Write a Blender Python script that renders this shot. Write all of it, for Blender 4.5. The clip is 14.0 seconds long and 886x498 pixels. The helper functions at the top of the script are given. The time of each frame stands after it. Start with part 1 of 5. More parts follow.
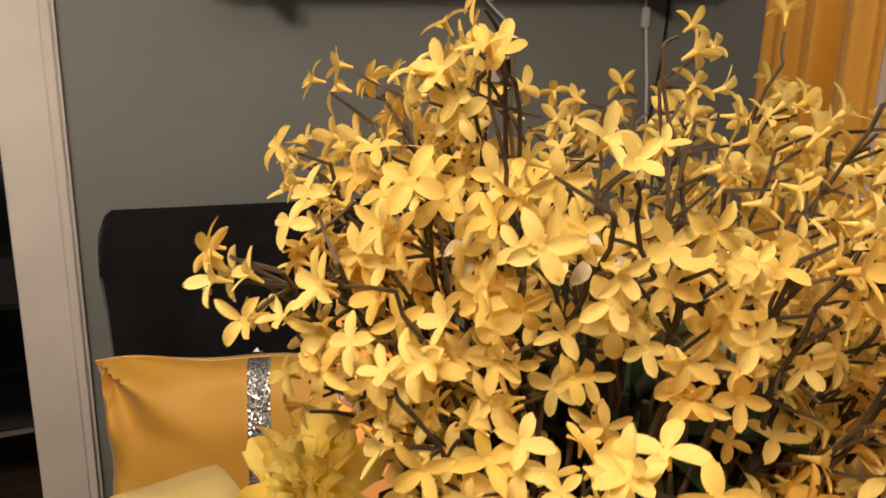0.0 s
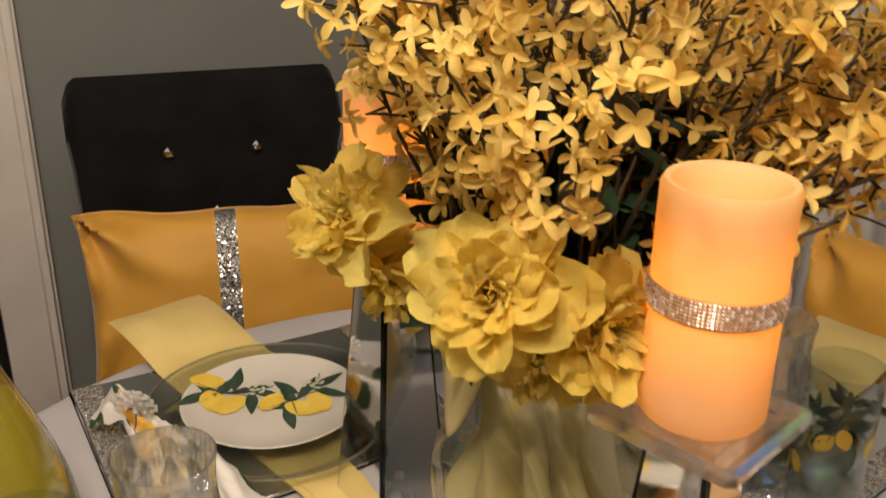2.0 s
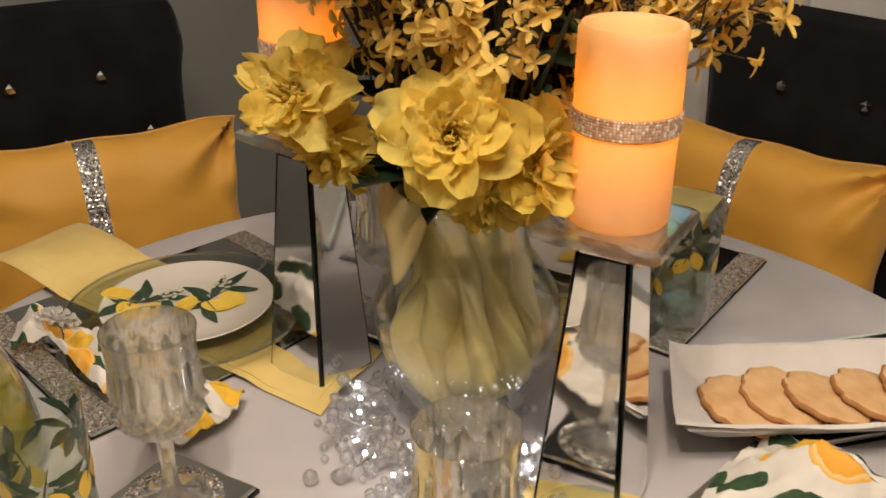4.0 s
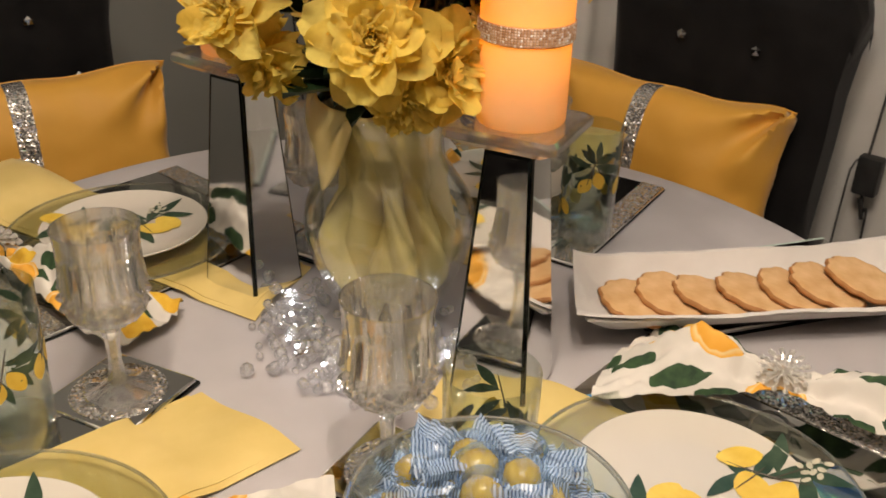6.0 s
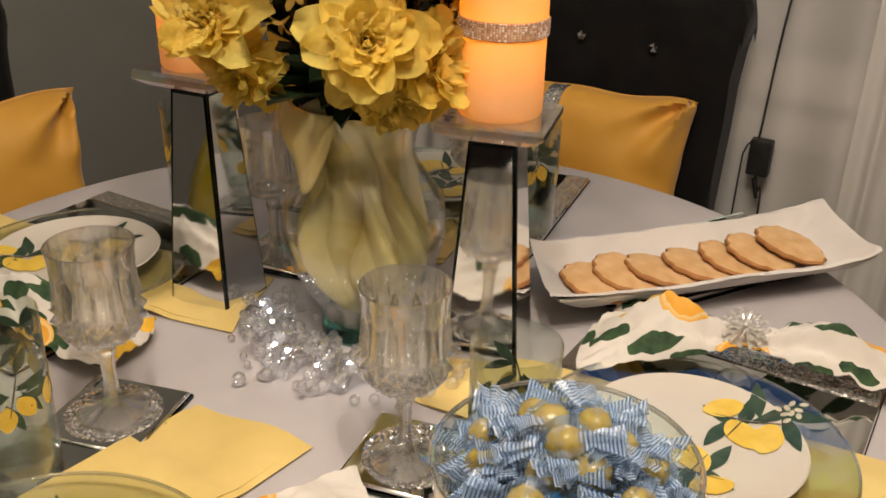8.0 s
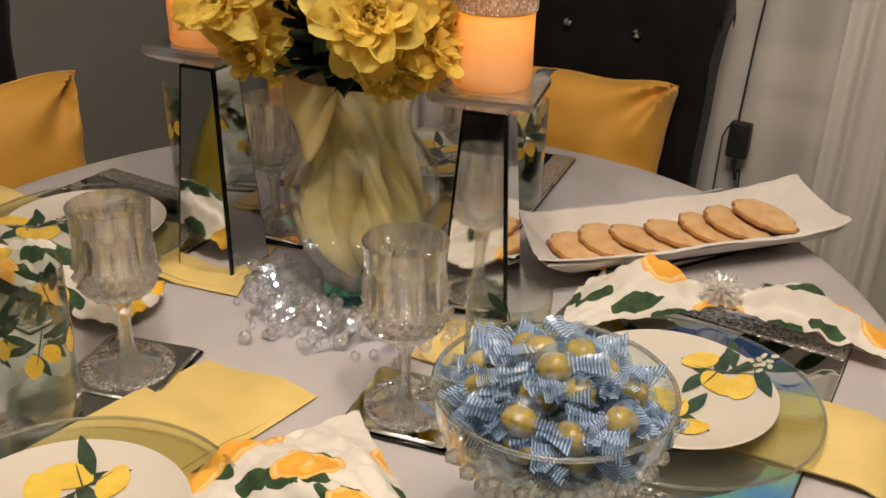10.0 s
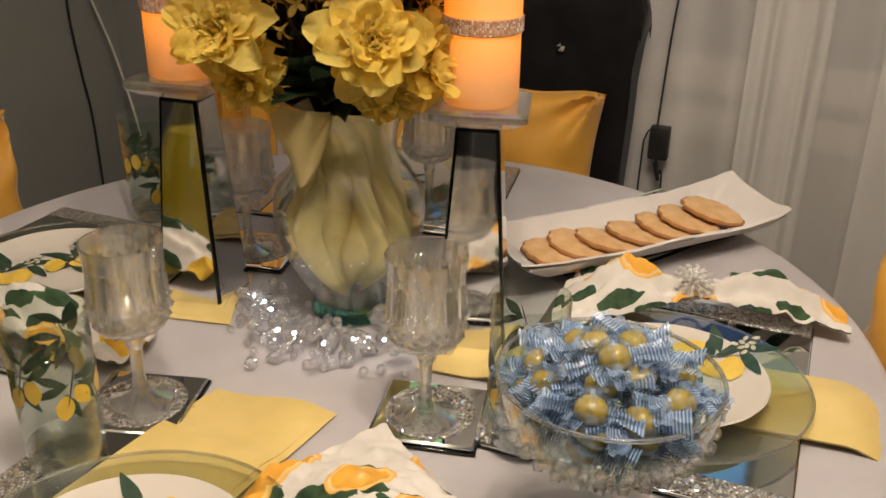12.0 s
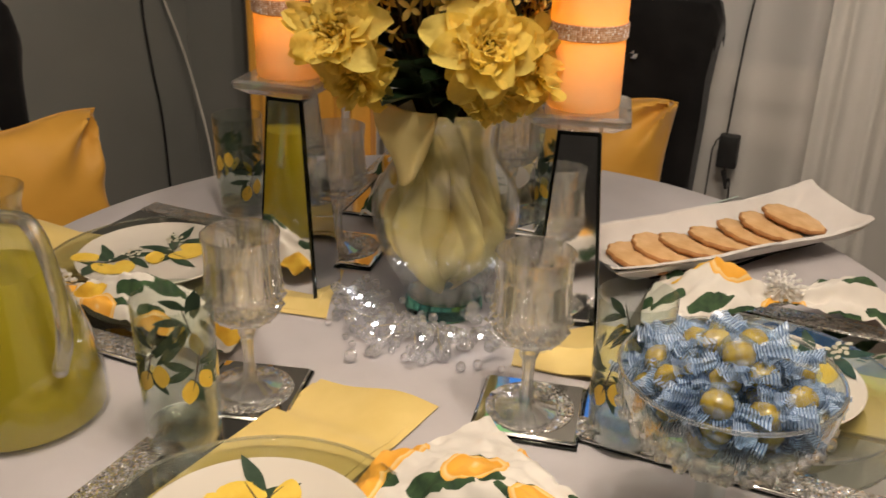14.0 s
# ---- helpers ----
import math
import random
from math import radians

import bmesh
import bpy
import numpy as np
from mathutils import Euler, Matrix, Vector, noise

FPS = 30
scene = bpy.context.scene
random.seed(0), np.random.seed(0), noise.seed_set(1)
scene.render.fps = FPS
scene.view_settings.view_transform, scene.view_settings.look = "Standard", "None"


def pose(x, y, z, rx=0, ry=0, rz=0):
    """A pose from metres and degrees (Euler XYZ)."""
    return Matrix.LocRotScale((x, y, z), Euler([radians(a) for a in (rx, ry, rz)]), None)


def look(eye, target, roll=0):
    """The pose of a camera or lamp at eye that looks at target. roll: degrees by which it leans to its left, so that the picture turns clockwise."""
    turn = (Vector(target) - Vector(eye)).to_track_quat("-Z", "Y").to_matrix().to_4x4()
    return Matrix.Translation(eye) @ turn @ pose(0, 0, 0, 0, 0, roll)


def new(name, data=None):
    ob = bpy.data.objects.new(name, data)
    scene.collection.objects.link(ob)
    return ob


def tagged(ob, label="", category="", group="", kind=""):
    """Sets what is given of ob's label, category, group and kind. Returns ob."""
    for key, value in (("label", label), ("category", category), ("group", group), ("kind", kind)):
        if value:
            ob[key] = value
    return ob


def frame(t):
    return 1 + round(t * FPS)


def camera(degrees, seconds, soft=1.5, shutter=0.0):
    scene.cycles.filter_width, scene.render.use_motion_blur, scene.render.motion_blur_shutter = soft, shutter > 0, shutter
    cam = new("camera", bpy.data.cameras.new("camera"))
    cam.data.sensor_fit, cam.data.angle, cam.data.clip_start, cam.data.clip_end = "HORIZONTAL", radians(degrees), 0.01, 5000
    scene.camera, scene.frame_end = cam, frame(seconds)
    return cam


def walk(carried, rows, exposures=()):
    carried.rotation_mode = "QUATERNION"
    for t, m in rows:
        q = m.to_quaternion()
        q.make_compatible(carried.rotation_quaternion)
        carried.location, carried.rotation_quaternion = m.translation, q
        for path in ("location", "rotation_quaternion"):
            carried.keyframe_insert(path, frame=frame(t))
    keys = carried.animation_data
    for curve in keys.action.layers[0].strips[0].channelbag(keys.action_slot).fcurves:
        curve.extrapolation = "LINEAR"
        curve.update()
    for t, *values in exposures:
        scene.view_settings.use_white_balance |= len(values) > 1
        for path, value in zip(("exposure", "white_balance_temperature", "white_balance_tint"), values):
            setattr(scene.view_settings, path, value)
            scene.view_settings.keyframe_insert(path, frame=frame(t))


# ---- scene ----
cam = camera(50.6, 14.0, soft=1.6, shutter=0.4)
PATH = [
    (0, (0.133, 0.126, 1.424), (-0.052, 2.022, 0.815), 1.3),
    (0.5, (0.109, 0.097, 1.416), (0.013, 1.992, 0.782), 1.3),
    (1, (0.09, 0.061, 1.393), (0.068, 1.949, 0.734), 2.1),
    (1.5, (0.078, 0.011, 1.37), (0.025, 1.886, 0.676), 1.1),
    (2, (0.079, -0.067, 1.367), (0.103, 1.782, 0.604), 1.1),
    (2.5, (0.063, -0.121, 1.372), (0.107, 1.722, 0.594), 0.6),
    (3, (0.021, -0.132, 1.358), (0.241, 1.684, 0.549), 0.2),
    (3.2, (-0.007, -0.136, 1.354), (0.287, 1.658, 0.519), -0.2),
    (5.3, (-0.067, -0.28, 1.338), (0.472, 1.43, 0.452), 1.9),
    (5.5, (-0.067, -0.289, 1.329), (0.474, 1.417, 0.436), 2.1),
    (6, (-0.078, -0.286, 1.326), (0.518, 1.39, 0.412), 2.0),
    (6.5, (-0.112, -0.27, 1.323), (0.618, 1.357, 0.417), 1.6),
    (7, (-0.153, -0.271, 1.326), (0.641, 1.334, 0.436), 1.3),
    (7.5, (-0.178, -0.272, 1.324), (0.661, 1.318, 0.448), 1.4),
    (8, (-0.206, -0.281, 1.315), (0.662, 1.298, 0.447), 1.4),
    (8.5, (-0.231, -0.288, 1.312), (0.657, 1.278, 0.44), 1.7),
    (10.8, (-0.268, -0.361, 1.309), (0.628, 1.2, 0.436), 1.7),
    (11, (-0.283, -0.363, 1.31), (0.626, 1.194, 0.444), 1.1),
    (11.5, (-0.334, -0.329, 1.324), (0.72, 1.152, 0.49), 0.2),
    (12, (-0.374, -0.301, 1.319), (0.738, 1.137, 0.486), 1.0),
    (12.5, (-0.407, -0.277, 1.318), (0.753, 1.131, 0.499), 1.2),
    (13, (-0.442, -0.26, 1.322), (0.757, 1.123, 0.517), 1.2),
    (13.5, (-0.452, -0.266, 1.318), (0.702, 1.153, 0.51), 1.8),
    (14, (-0.449, -0.281, 1.321), (0.608, 1.205, 0.499), 1.3),
]
walk(cam, [(t, look(eye, target, roll)) for t, eye, target, roll in PATH],
     [(0, 0.14), (0.5, 0.05), (1.0, -0.05), (3.0, -0.02), (8.5, -0.05), (11.0, -0.14), (14.0, -0.08)])

# ---- light ----
ROOM = pose(0, 0, 0, 0, 0, 30)          # the room's own axes: u along the back wall, v towards it
TABLE = 0.76


def uv(u, v, z=0.0, turn=0.0):
    """A pose given in the room's axes."""
    return ROOM @ pose(u, v, z, 0, 0, turn)


world = bpy.data.worlds.new("night")
scene.world = world
world.use_nodes = True
world.node_tree.nodes["Background"].inputs["Color"].default_value = (0.05, 0.06, 0.09, 1)
world.node_tree.nodes["Background"].inputs["Strength"].default_value = 0.3
scene.view_settings.exposure = 0.0


def lamp(name, place, watts, colour, radius):
    data = bpy.data.lights.new(name, "POINT")
    data.energy, data.color, data.shadow_soft_size = watts, colour, radius
    ob = new(name, data)
    ob.matrix_world = Matrix.Translation(place)
    return ob


BULBS = [(-0.16, 0.02), (0.10, -0.14), (0.16, 0.14), (-0.08, 0.22)]
LIGHT_AT = Vector((-0.08, -0.20, 2.16))
for bx, by in BULBS:
    lamp("ceiling_bulb", LIGHT_AT + Vector((bx, by, 0)), 18.5, (1.0, 0.85, 0.70), 0.035)

# ---- materials ----


def nodes_of(name):
    m = bpy.data.materials.new(name)
    m.use_nodes = True
    nt = m.node_tree
    return m, nt, nt.nodes["Principled BSDF"]


def ramp(nt, fac, stops):
    r = nt.nodes.new("ShaderNodeValToRGB")
    e = r.color_ramp.elements
    while len(e) < len(stops):
        e.new(0.5)
    for k, (p, c) in enumerate(stops):
        e[k].position, e[k].color = p, (*c, 1)
    nt.links.new(fac, r.inputs[0])
    return r.outputs[0]


def noise_of(nt, scale, detail=3.0, coord="Object", stretch=(1, 1, 1)):
    tc = nt.nodes.new("ShaderNodeTexCoord")
    mp = nt.nodes.new("ShaderNodeMapping")
    mp.inputs["Scale"].default_value = stretch
    n = nt.nodes.new("ShaderNodeTexNoise")
    n.inputs["Scale"].default_value, n.inputs["Detail"].default_value = scale, detail
    nt.links.new(tc.outputs[coord], mp.inputs[0])
    nt.links.new(mp.outputs[0], n.inputs["Vector"])
    return n.outputs["Fac"]


def bump(nt, bsdf, height, strength, distance=0.002):
    b = nt.nodes.new("ShaderNodeBump")
    b.inputs["Strength"].default_value, b.inputs["Distance"].default_value = strength, distance
    nt.links.new(height, b.inputs["Height"])
    nt.links.new(b.outputs[0], bsdf.inputs["Normal"])


def varied(name, dark, light, scale, rough=0.6, metal=0.0, grain=0.0, grain_scale=300.0, sheen=0.0, stretch=(1, 1, 1), spec=0.5):
    """A surface whose colour wanders between two values, with a fine relief."""
    m, nt, b = nodes_of(name)
    mix = ramp(nt, noise_of(nt, scale, 4, stretch=stretch), [(0.3, dark), (0.7, light)])
    nt.links.new(mix, b.inputs["Base Color"])
    b.inputs["Roughness"].default_value, b.inputs["Metallic"].default_value = rough, metal
    b.inputs["Specular IOR Level"].default_value = spec
    if sheen:
        b.inputs["Sheen Weight"].default_value, b.inputs["Sheen Roughness"].default_value = sheen, 0.4
    if grain:
        bump(nt, b, noise_of(nt, grain_scale, 2), grain, 0.001)
    return m


def petal_material(name, dark, light, through_share=0.35):
    m, nt, b = nodes_of(name)
    info = nt.nodes.new("ShaderNodeObjectInfo")
    rnd = ramp(nt, info.outputs["Random"], [(0.0, dark), (1.0, light)])
    vein = ramp(nt, noise_of(nt, 260, 3, stretch=(1, 1, 0.3)), [(0.3, (0.94, 0.93, 0.90)), (0.7, (1, 1, 1))])
    mul = nt.nodes.new("ShaderNodeMix")
    mul.data_type, mul.blend_type = "RGBA", "MULTIPLY"
    mul.inputs["Factor"].default_value = 1.0
    nt.links.new(rnd, mul.inputs["A"])
    nt.links.new(vein, mul.inputs["B"])
    col = mul.outputs["Result"]
    nt.links.new(col, b.inputs["Base Color"])
    b.inputs["Roughness"].default_value, b.inputs["Specular IOR Level"].default_value = 0.6, 0.25
    tr = nt.nodes.new("ShaderNodeBsdfTranslucent")
    nt.links.new(col, tr.inputs["Color"])
    mx = nt.nodes.new("ShaderNodeMixShader")
    mx.inputs[0].default_value = through_share
    nt.links.new(b.outputs[0], mx.inputs[1])
    nt.links.new(tr.outputs[0], mx.inputs[2])
    nt.links.new(mx.outputs[0], nt.nodes["Material Output"].inputs["Surface"])
    return m


def thin_glass(name, tint, gloss=1.0, power=3.2, least=0.05):
    """Blown glass: clear, with a gloss that grows at grazing angles."""
    m, nt, b = nodes_of(name)
    nt.nodes.remove(b)
    tr, gl, mx = nt.nodes.new("ShaderNodeBsdfTransparent"), nt.nodes.new("ShaderNodeBsdfGlossy"), nt.nodes.new("ShaderNodeMixShader")
    tr.inputs["Color"].default_value = (*tint, 1)
    gl.inputs["Color"].default_value, gl.inputs["Roughness"].default_value = (gloss, gloss, gloss, 1), 0.03
    lw, pw, ml = nt.nodes.new("ShaderNodeLayerWeight"), nt.nodes.new("ShaderNodeMath"), nt.nodes.new("ShaderNodeMath")
    lw.inputs["Blend"].default_value = 0.5
    pw.operation, pw.inputs[1].default_value = "POWER", power
    ml.operation, ml.inputs[1].default_value, ml.inputs[2].default_value = "MULTIPLY_ADD", 0.85, least
    nt.links.new(lw.outputs["Facing"], pw.inputs[0])
    nt.links.new(pw.outputs[0], ml.inputs[0])
    nt.links.new(ml.outputs[0], mx.inputs[0])
    nt.links.new(tr.outputs[0], mx.inputs[1])
    nt.links.new(gl.outputs[0], mx.inputs[2])
    nt.links.new(mx.outputs[0], nt.nodes["Material Output"].inputs["Surface"])
    return m


def solid_glass(name, tint, rough=0.0, ior=1.5):
    m, nt, b = nodes_of(name)
    b.inputs["Base Color"].default_value = (*tint, 1)
    b.inputs["Transmission Weight"].default_value, b.inputs["Roughness"].default_value, b.inputs["IOR"].default_value = 1.0, rough, ior
    return m


def crystal_mix(name, tint, share=0.50, milk=0.075):
    """Heavy cut glass: refraction and clear glass, with a little light scattered at its many cuts."""
    m = thin_glass(name, tint, power=1.5, least=0.20)
    nt = m.node_tree
    last = nt.nodes["Material Output"].inputs["Surface"].links[0].from_socket
    g = nt.nodes.new("ShaderNodeBsdfGlass")
    g.inputs["Color"].default_value, g.inputs["IOR"].default_value, g.inputs["Roughness"].default_value = (1, 1, 1, 1), 1.5, 0.0
    d = nt.nodes.new("ShaderNodeBsdfTranslucent")
    d.inputs["Color"].default_value = (0.95, 0.95, 0.97, 1)
    for shader, part_of in ((g, share), (d, milk)):
        mx = nt.nodes.new("ShaderNodeMixShader")
        mx.inputs[0].default_value = part_of
        nt.links.new(last, mx.inputs[1])
        nt.links.new(shader.outputs[0], mx.inputs[2])
        last = mx.outputs[0]
    nt.links.new(last, nt.nodes["Material Output"].inputs["Surface"])
    return m


def mirror(name, colour, rough=0.03):
    m, nt, b = nodes_of(name)
    smear = ramp(nt, noise_of(nt, 14, 4), [(0.35, (rough,) * 3), (0.75, (rough + 0.06,) * 3)])
    b.inputs["Base Color"].default_value, b.inputs["Metallic"].default_value = (*colour, 1), 1.0
    nt.links.new(smear, b.inputs["Roughness"])
    return m


def glitter(name, base, scale):
    """Small rhinestones set close together: each cell tilts its own way, with sparkle painted in its tone."""
    m, nt, b = nodes_of(name)
    tc, vo = nt.nodes.new("ShaderNodeTexCoord"), nt.nodes.new("ShaderNodeTexVoronoi")
    vo.inputs["Scale"].default_value = scale
    nt.links.new(tc.outputs["Object"], vo.inputs["Vector"])
    ge, sub, sc, add, nrm = (nt.nodes.new(k) for k in ("ShaderNodeNewGeometry", "ShaderNodeVectorMath", "ShaderNodeVectorMath", "ShaderNodeVectorMath", "ShaderNodeVectorMath"))
    sub.operation, sc.operation, add.operation, nrm.operation = "SUBTRACT", "SCALE", "ADD", "NORMALIZE"
    sub.inputs[1].default_value, sc.inputs["Scale"].default_value = (0.5, 0.5, 0.5), 1.0
    nt.links.new(vo.outputs["Color"], sub.inputs[0])
    nt.links.new(sub.outputs[0], sc.inputs[0])
    nt.links.new(ge.outputs["Normal"], add.inputs[0])
    nt.links.new(sc.outputs[0], add.inputs[1])
    nt.links.new(add.outputs[0], nrm.inputs[0])
    nt.links.new(nrm.outputs[0], b.inputs["Normal"])
    sep = nt.nodes.new("ShaderNodeSeparateColor")
    nt.links.new(vo.outputs["Color"], sep.inputs[0])
    # dull to near-white cell colours paint facets in and out of the light
    stones = ramp(nt, sep.outputs[2], [(0.0, tuple(0.42 * c for c in base)), (0.45, tuple(0.72 * c for c in base)), (0.8, base), (1.0, (1.0, 0.98, 0.95))])
    nt.links.new(stones, b.inputs["Base Color"])
    b.inputs["Metallic"].default_value, b.inputs["Roughness"].default_value = 0.75, 0.13
    return m


def printed_cloth(name):
    """White napkin cotton printed with orange slices and green leaves, laid out in the cloth's own metres."""
    m, nt, b = nodes_of(name)
    uvn = nt.nodes.new("ShaderNodeUVMap")
    uvn.uv_map = "cloth"

    def blobs(scale, stretch, turn, shift, size, share, power=2.0):
        mp = nt.nodes.new("ShaderNodeMapping")
        mp.inputs["Rotation"].default_value = (0, 0, radians(turn))
        mp.inputs["Scale"].default_value, mp.inputs["Location"].default_value = stretch, shift
        nt.links.new(uvn.outputs[0], mp.inputs[0])
        vo = nt.nodes.new("ShaderNodeTexVoronoi")
        vo.voronoi_dimensions = "2D"
        vo.distance = "MINKOWSKI"
        vo.inputs["Exponent"].default_value = power
        vo.inputs["Scale"].default_value, vo.inputs["Randomness"].default_value = scale, 0.55
        nt.links.new(mp.outputs[0], vo.inputs["Vector"])
        inside = nt.nodes.new("ShaderNodeMath")
        inside.operation = "LESS_THAN"
        nt.links.new(vo.outputs["Distance"], inside.inputs[0])
        inside.inputs[1].default_value = size
        sep = nt.nodes.new("ShaderNodeSeparateColor")
        nt.links.new(vo.outputs["Color"], sep.inputs[0])
        pick = nt.nodes.new("ShaderNodeMath")
        pick.operation = "LESS_THAN"
        nt.links.new(sep.outputs[0], pick.inputs[0])
        pick.inputs[1].default_value = share
        both = nt.nodes.new("ShaderNodeMath")
        both.operation = "MULTIPLY"
        nt.links.new(inside.outputs[0], both.inputs[0])
        nt.links.new(pick.outputs[0], both.inputs[1])
        return both.outputs[0], vo.outputs["Distance"]

    def over(below, colour, mask):
        mx = nt.nodes.new("ShaderNodeMix")
        mx.data_type = "RGBA"
        nt.links.new(mask, mx.inputs["Factor"])
        nt.links.new(below, mx.inputs["A"])
        nt.links.new(colour, mx.inputs["B"])
        return mx.outputs["Result"]

    white = ramp(nt, noise_of(nt, 30, 2), [(0.3, (0.62, 0.585, 0.53)), (0.7, (0.70, 0.66, 0.60))])
    leaf_col = ramp(nt, noise_of(nt, 90, 2), [(0.3, (0.012, 0.035, 0.014)), (0.7, (0.04, 0.09, 0.03))])
    col = white
    for turn, shift, share in ((35, (0.3, 0.1, 0), 0.28), (-50, (0.7, 0.5, 0), 0.22), (80, (0.2, 0.9, 0), 0.16)):
        mask, _ = blobs(19.0, (1.0, 2.2, 1.0), turn, shift, 0.42, share, 1.25)
        col = over(col, leaf_col, mask)
    lemon_col = ramp(nt, noise_of(nt, 60, 2), [(0.3, (0.66, 0.36, 0.02)), (0.7, (0.78, 0.50, 0.05))])
    mask, _ = blobs(12.0, (1.0, 1.35, 1.0), 60, (0.55, 0.05, 0), 0.30, 0.22, 1.7)
    col = over(col, lemon_col, mask)
    mask, dist = blobs(13.5, (1, 1, 1), 0, (0.15, 0.35, 0), 0.34, 0.46)
    slice_col = ramp(nt, dist, [(0.0, (0.78, 0.58, 0.30)), (0.05, (0.80, 0.42, 0.07)), (0.27, (0.76, 0.36, 0.03)), (0.29, (0.78, 0.58, 0.28)), (0.33, (0.80, 0.42, 0.06))])
    col = over(col, slice_col, mask)
    nt.links.new(col, b.inputs["Base Color"])
    b.inputs["Roughness"].default_value = 0.8
    bump(nt, b, noise_of(nt, 900, 1), 0.25, 0.0005)
    return m


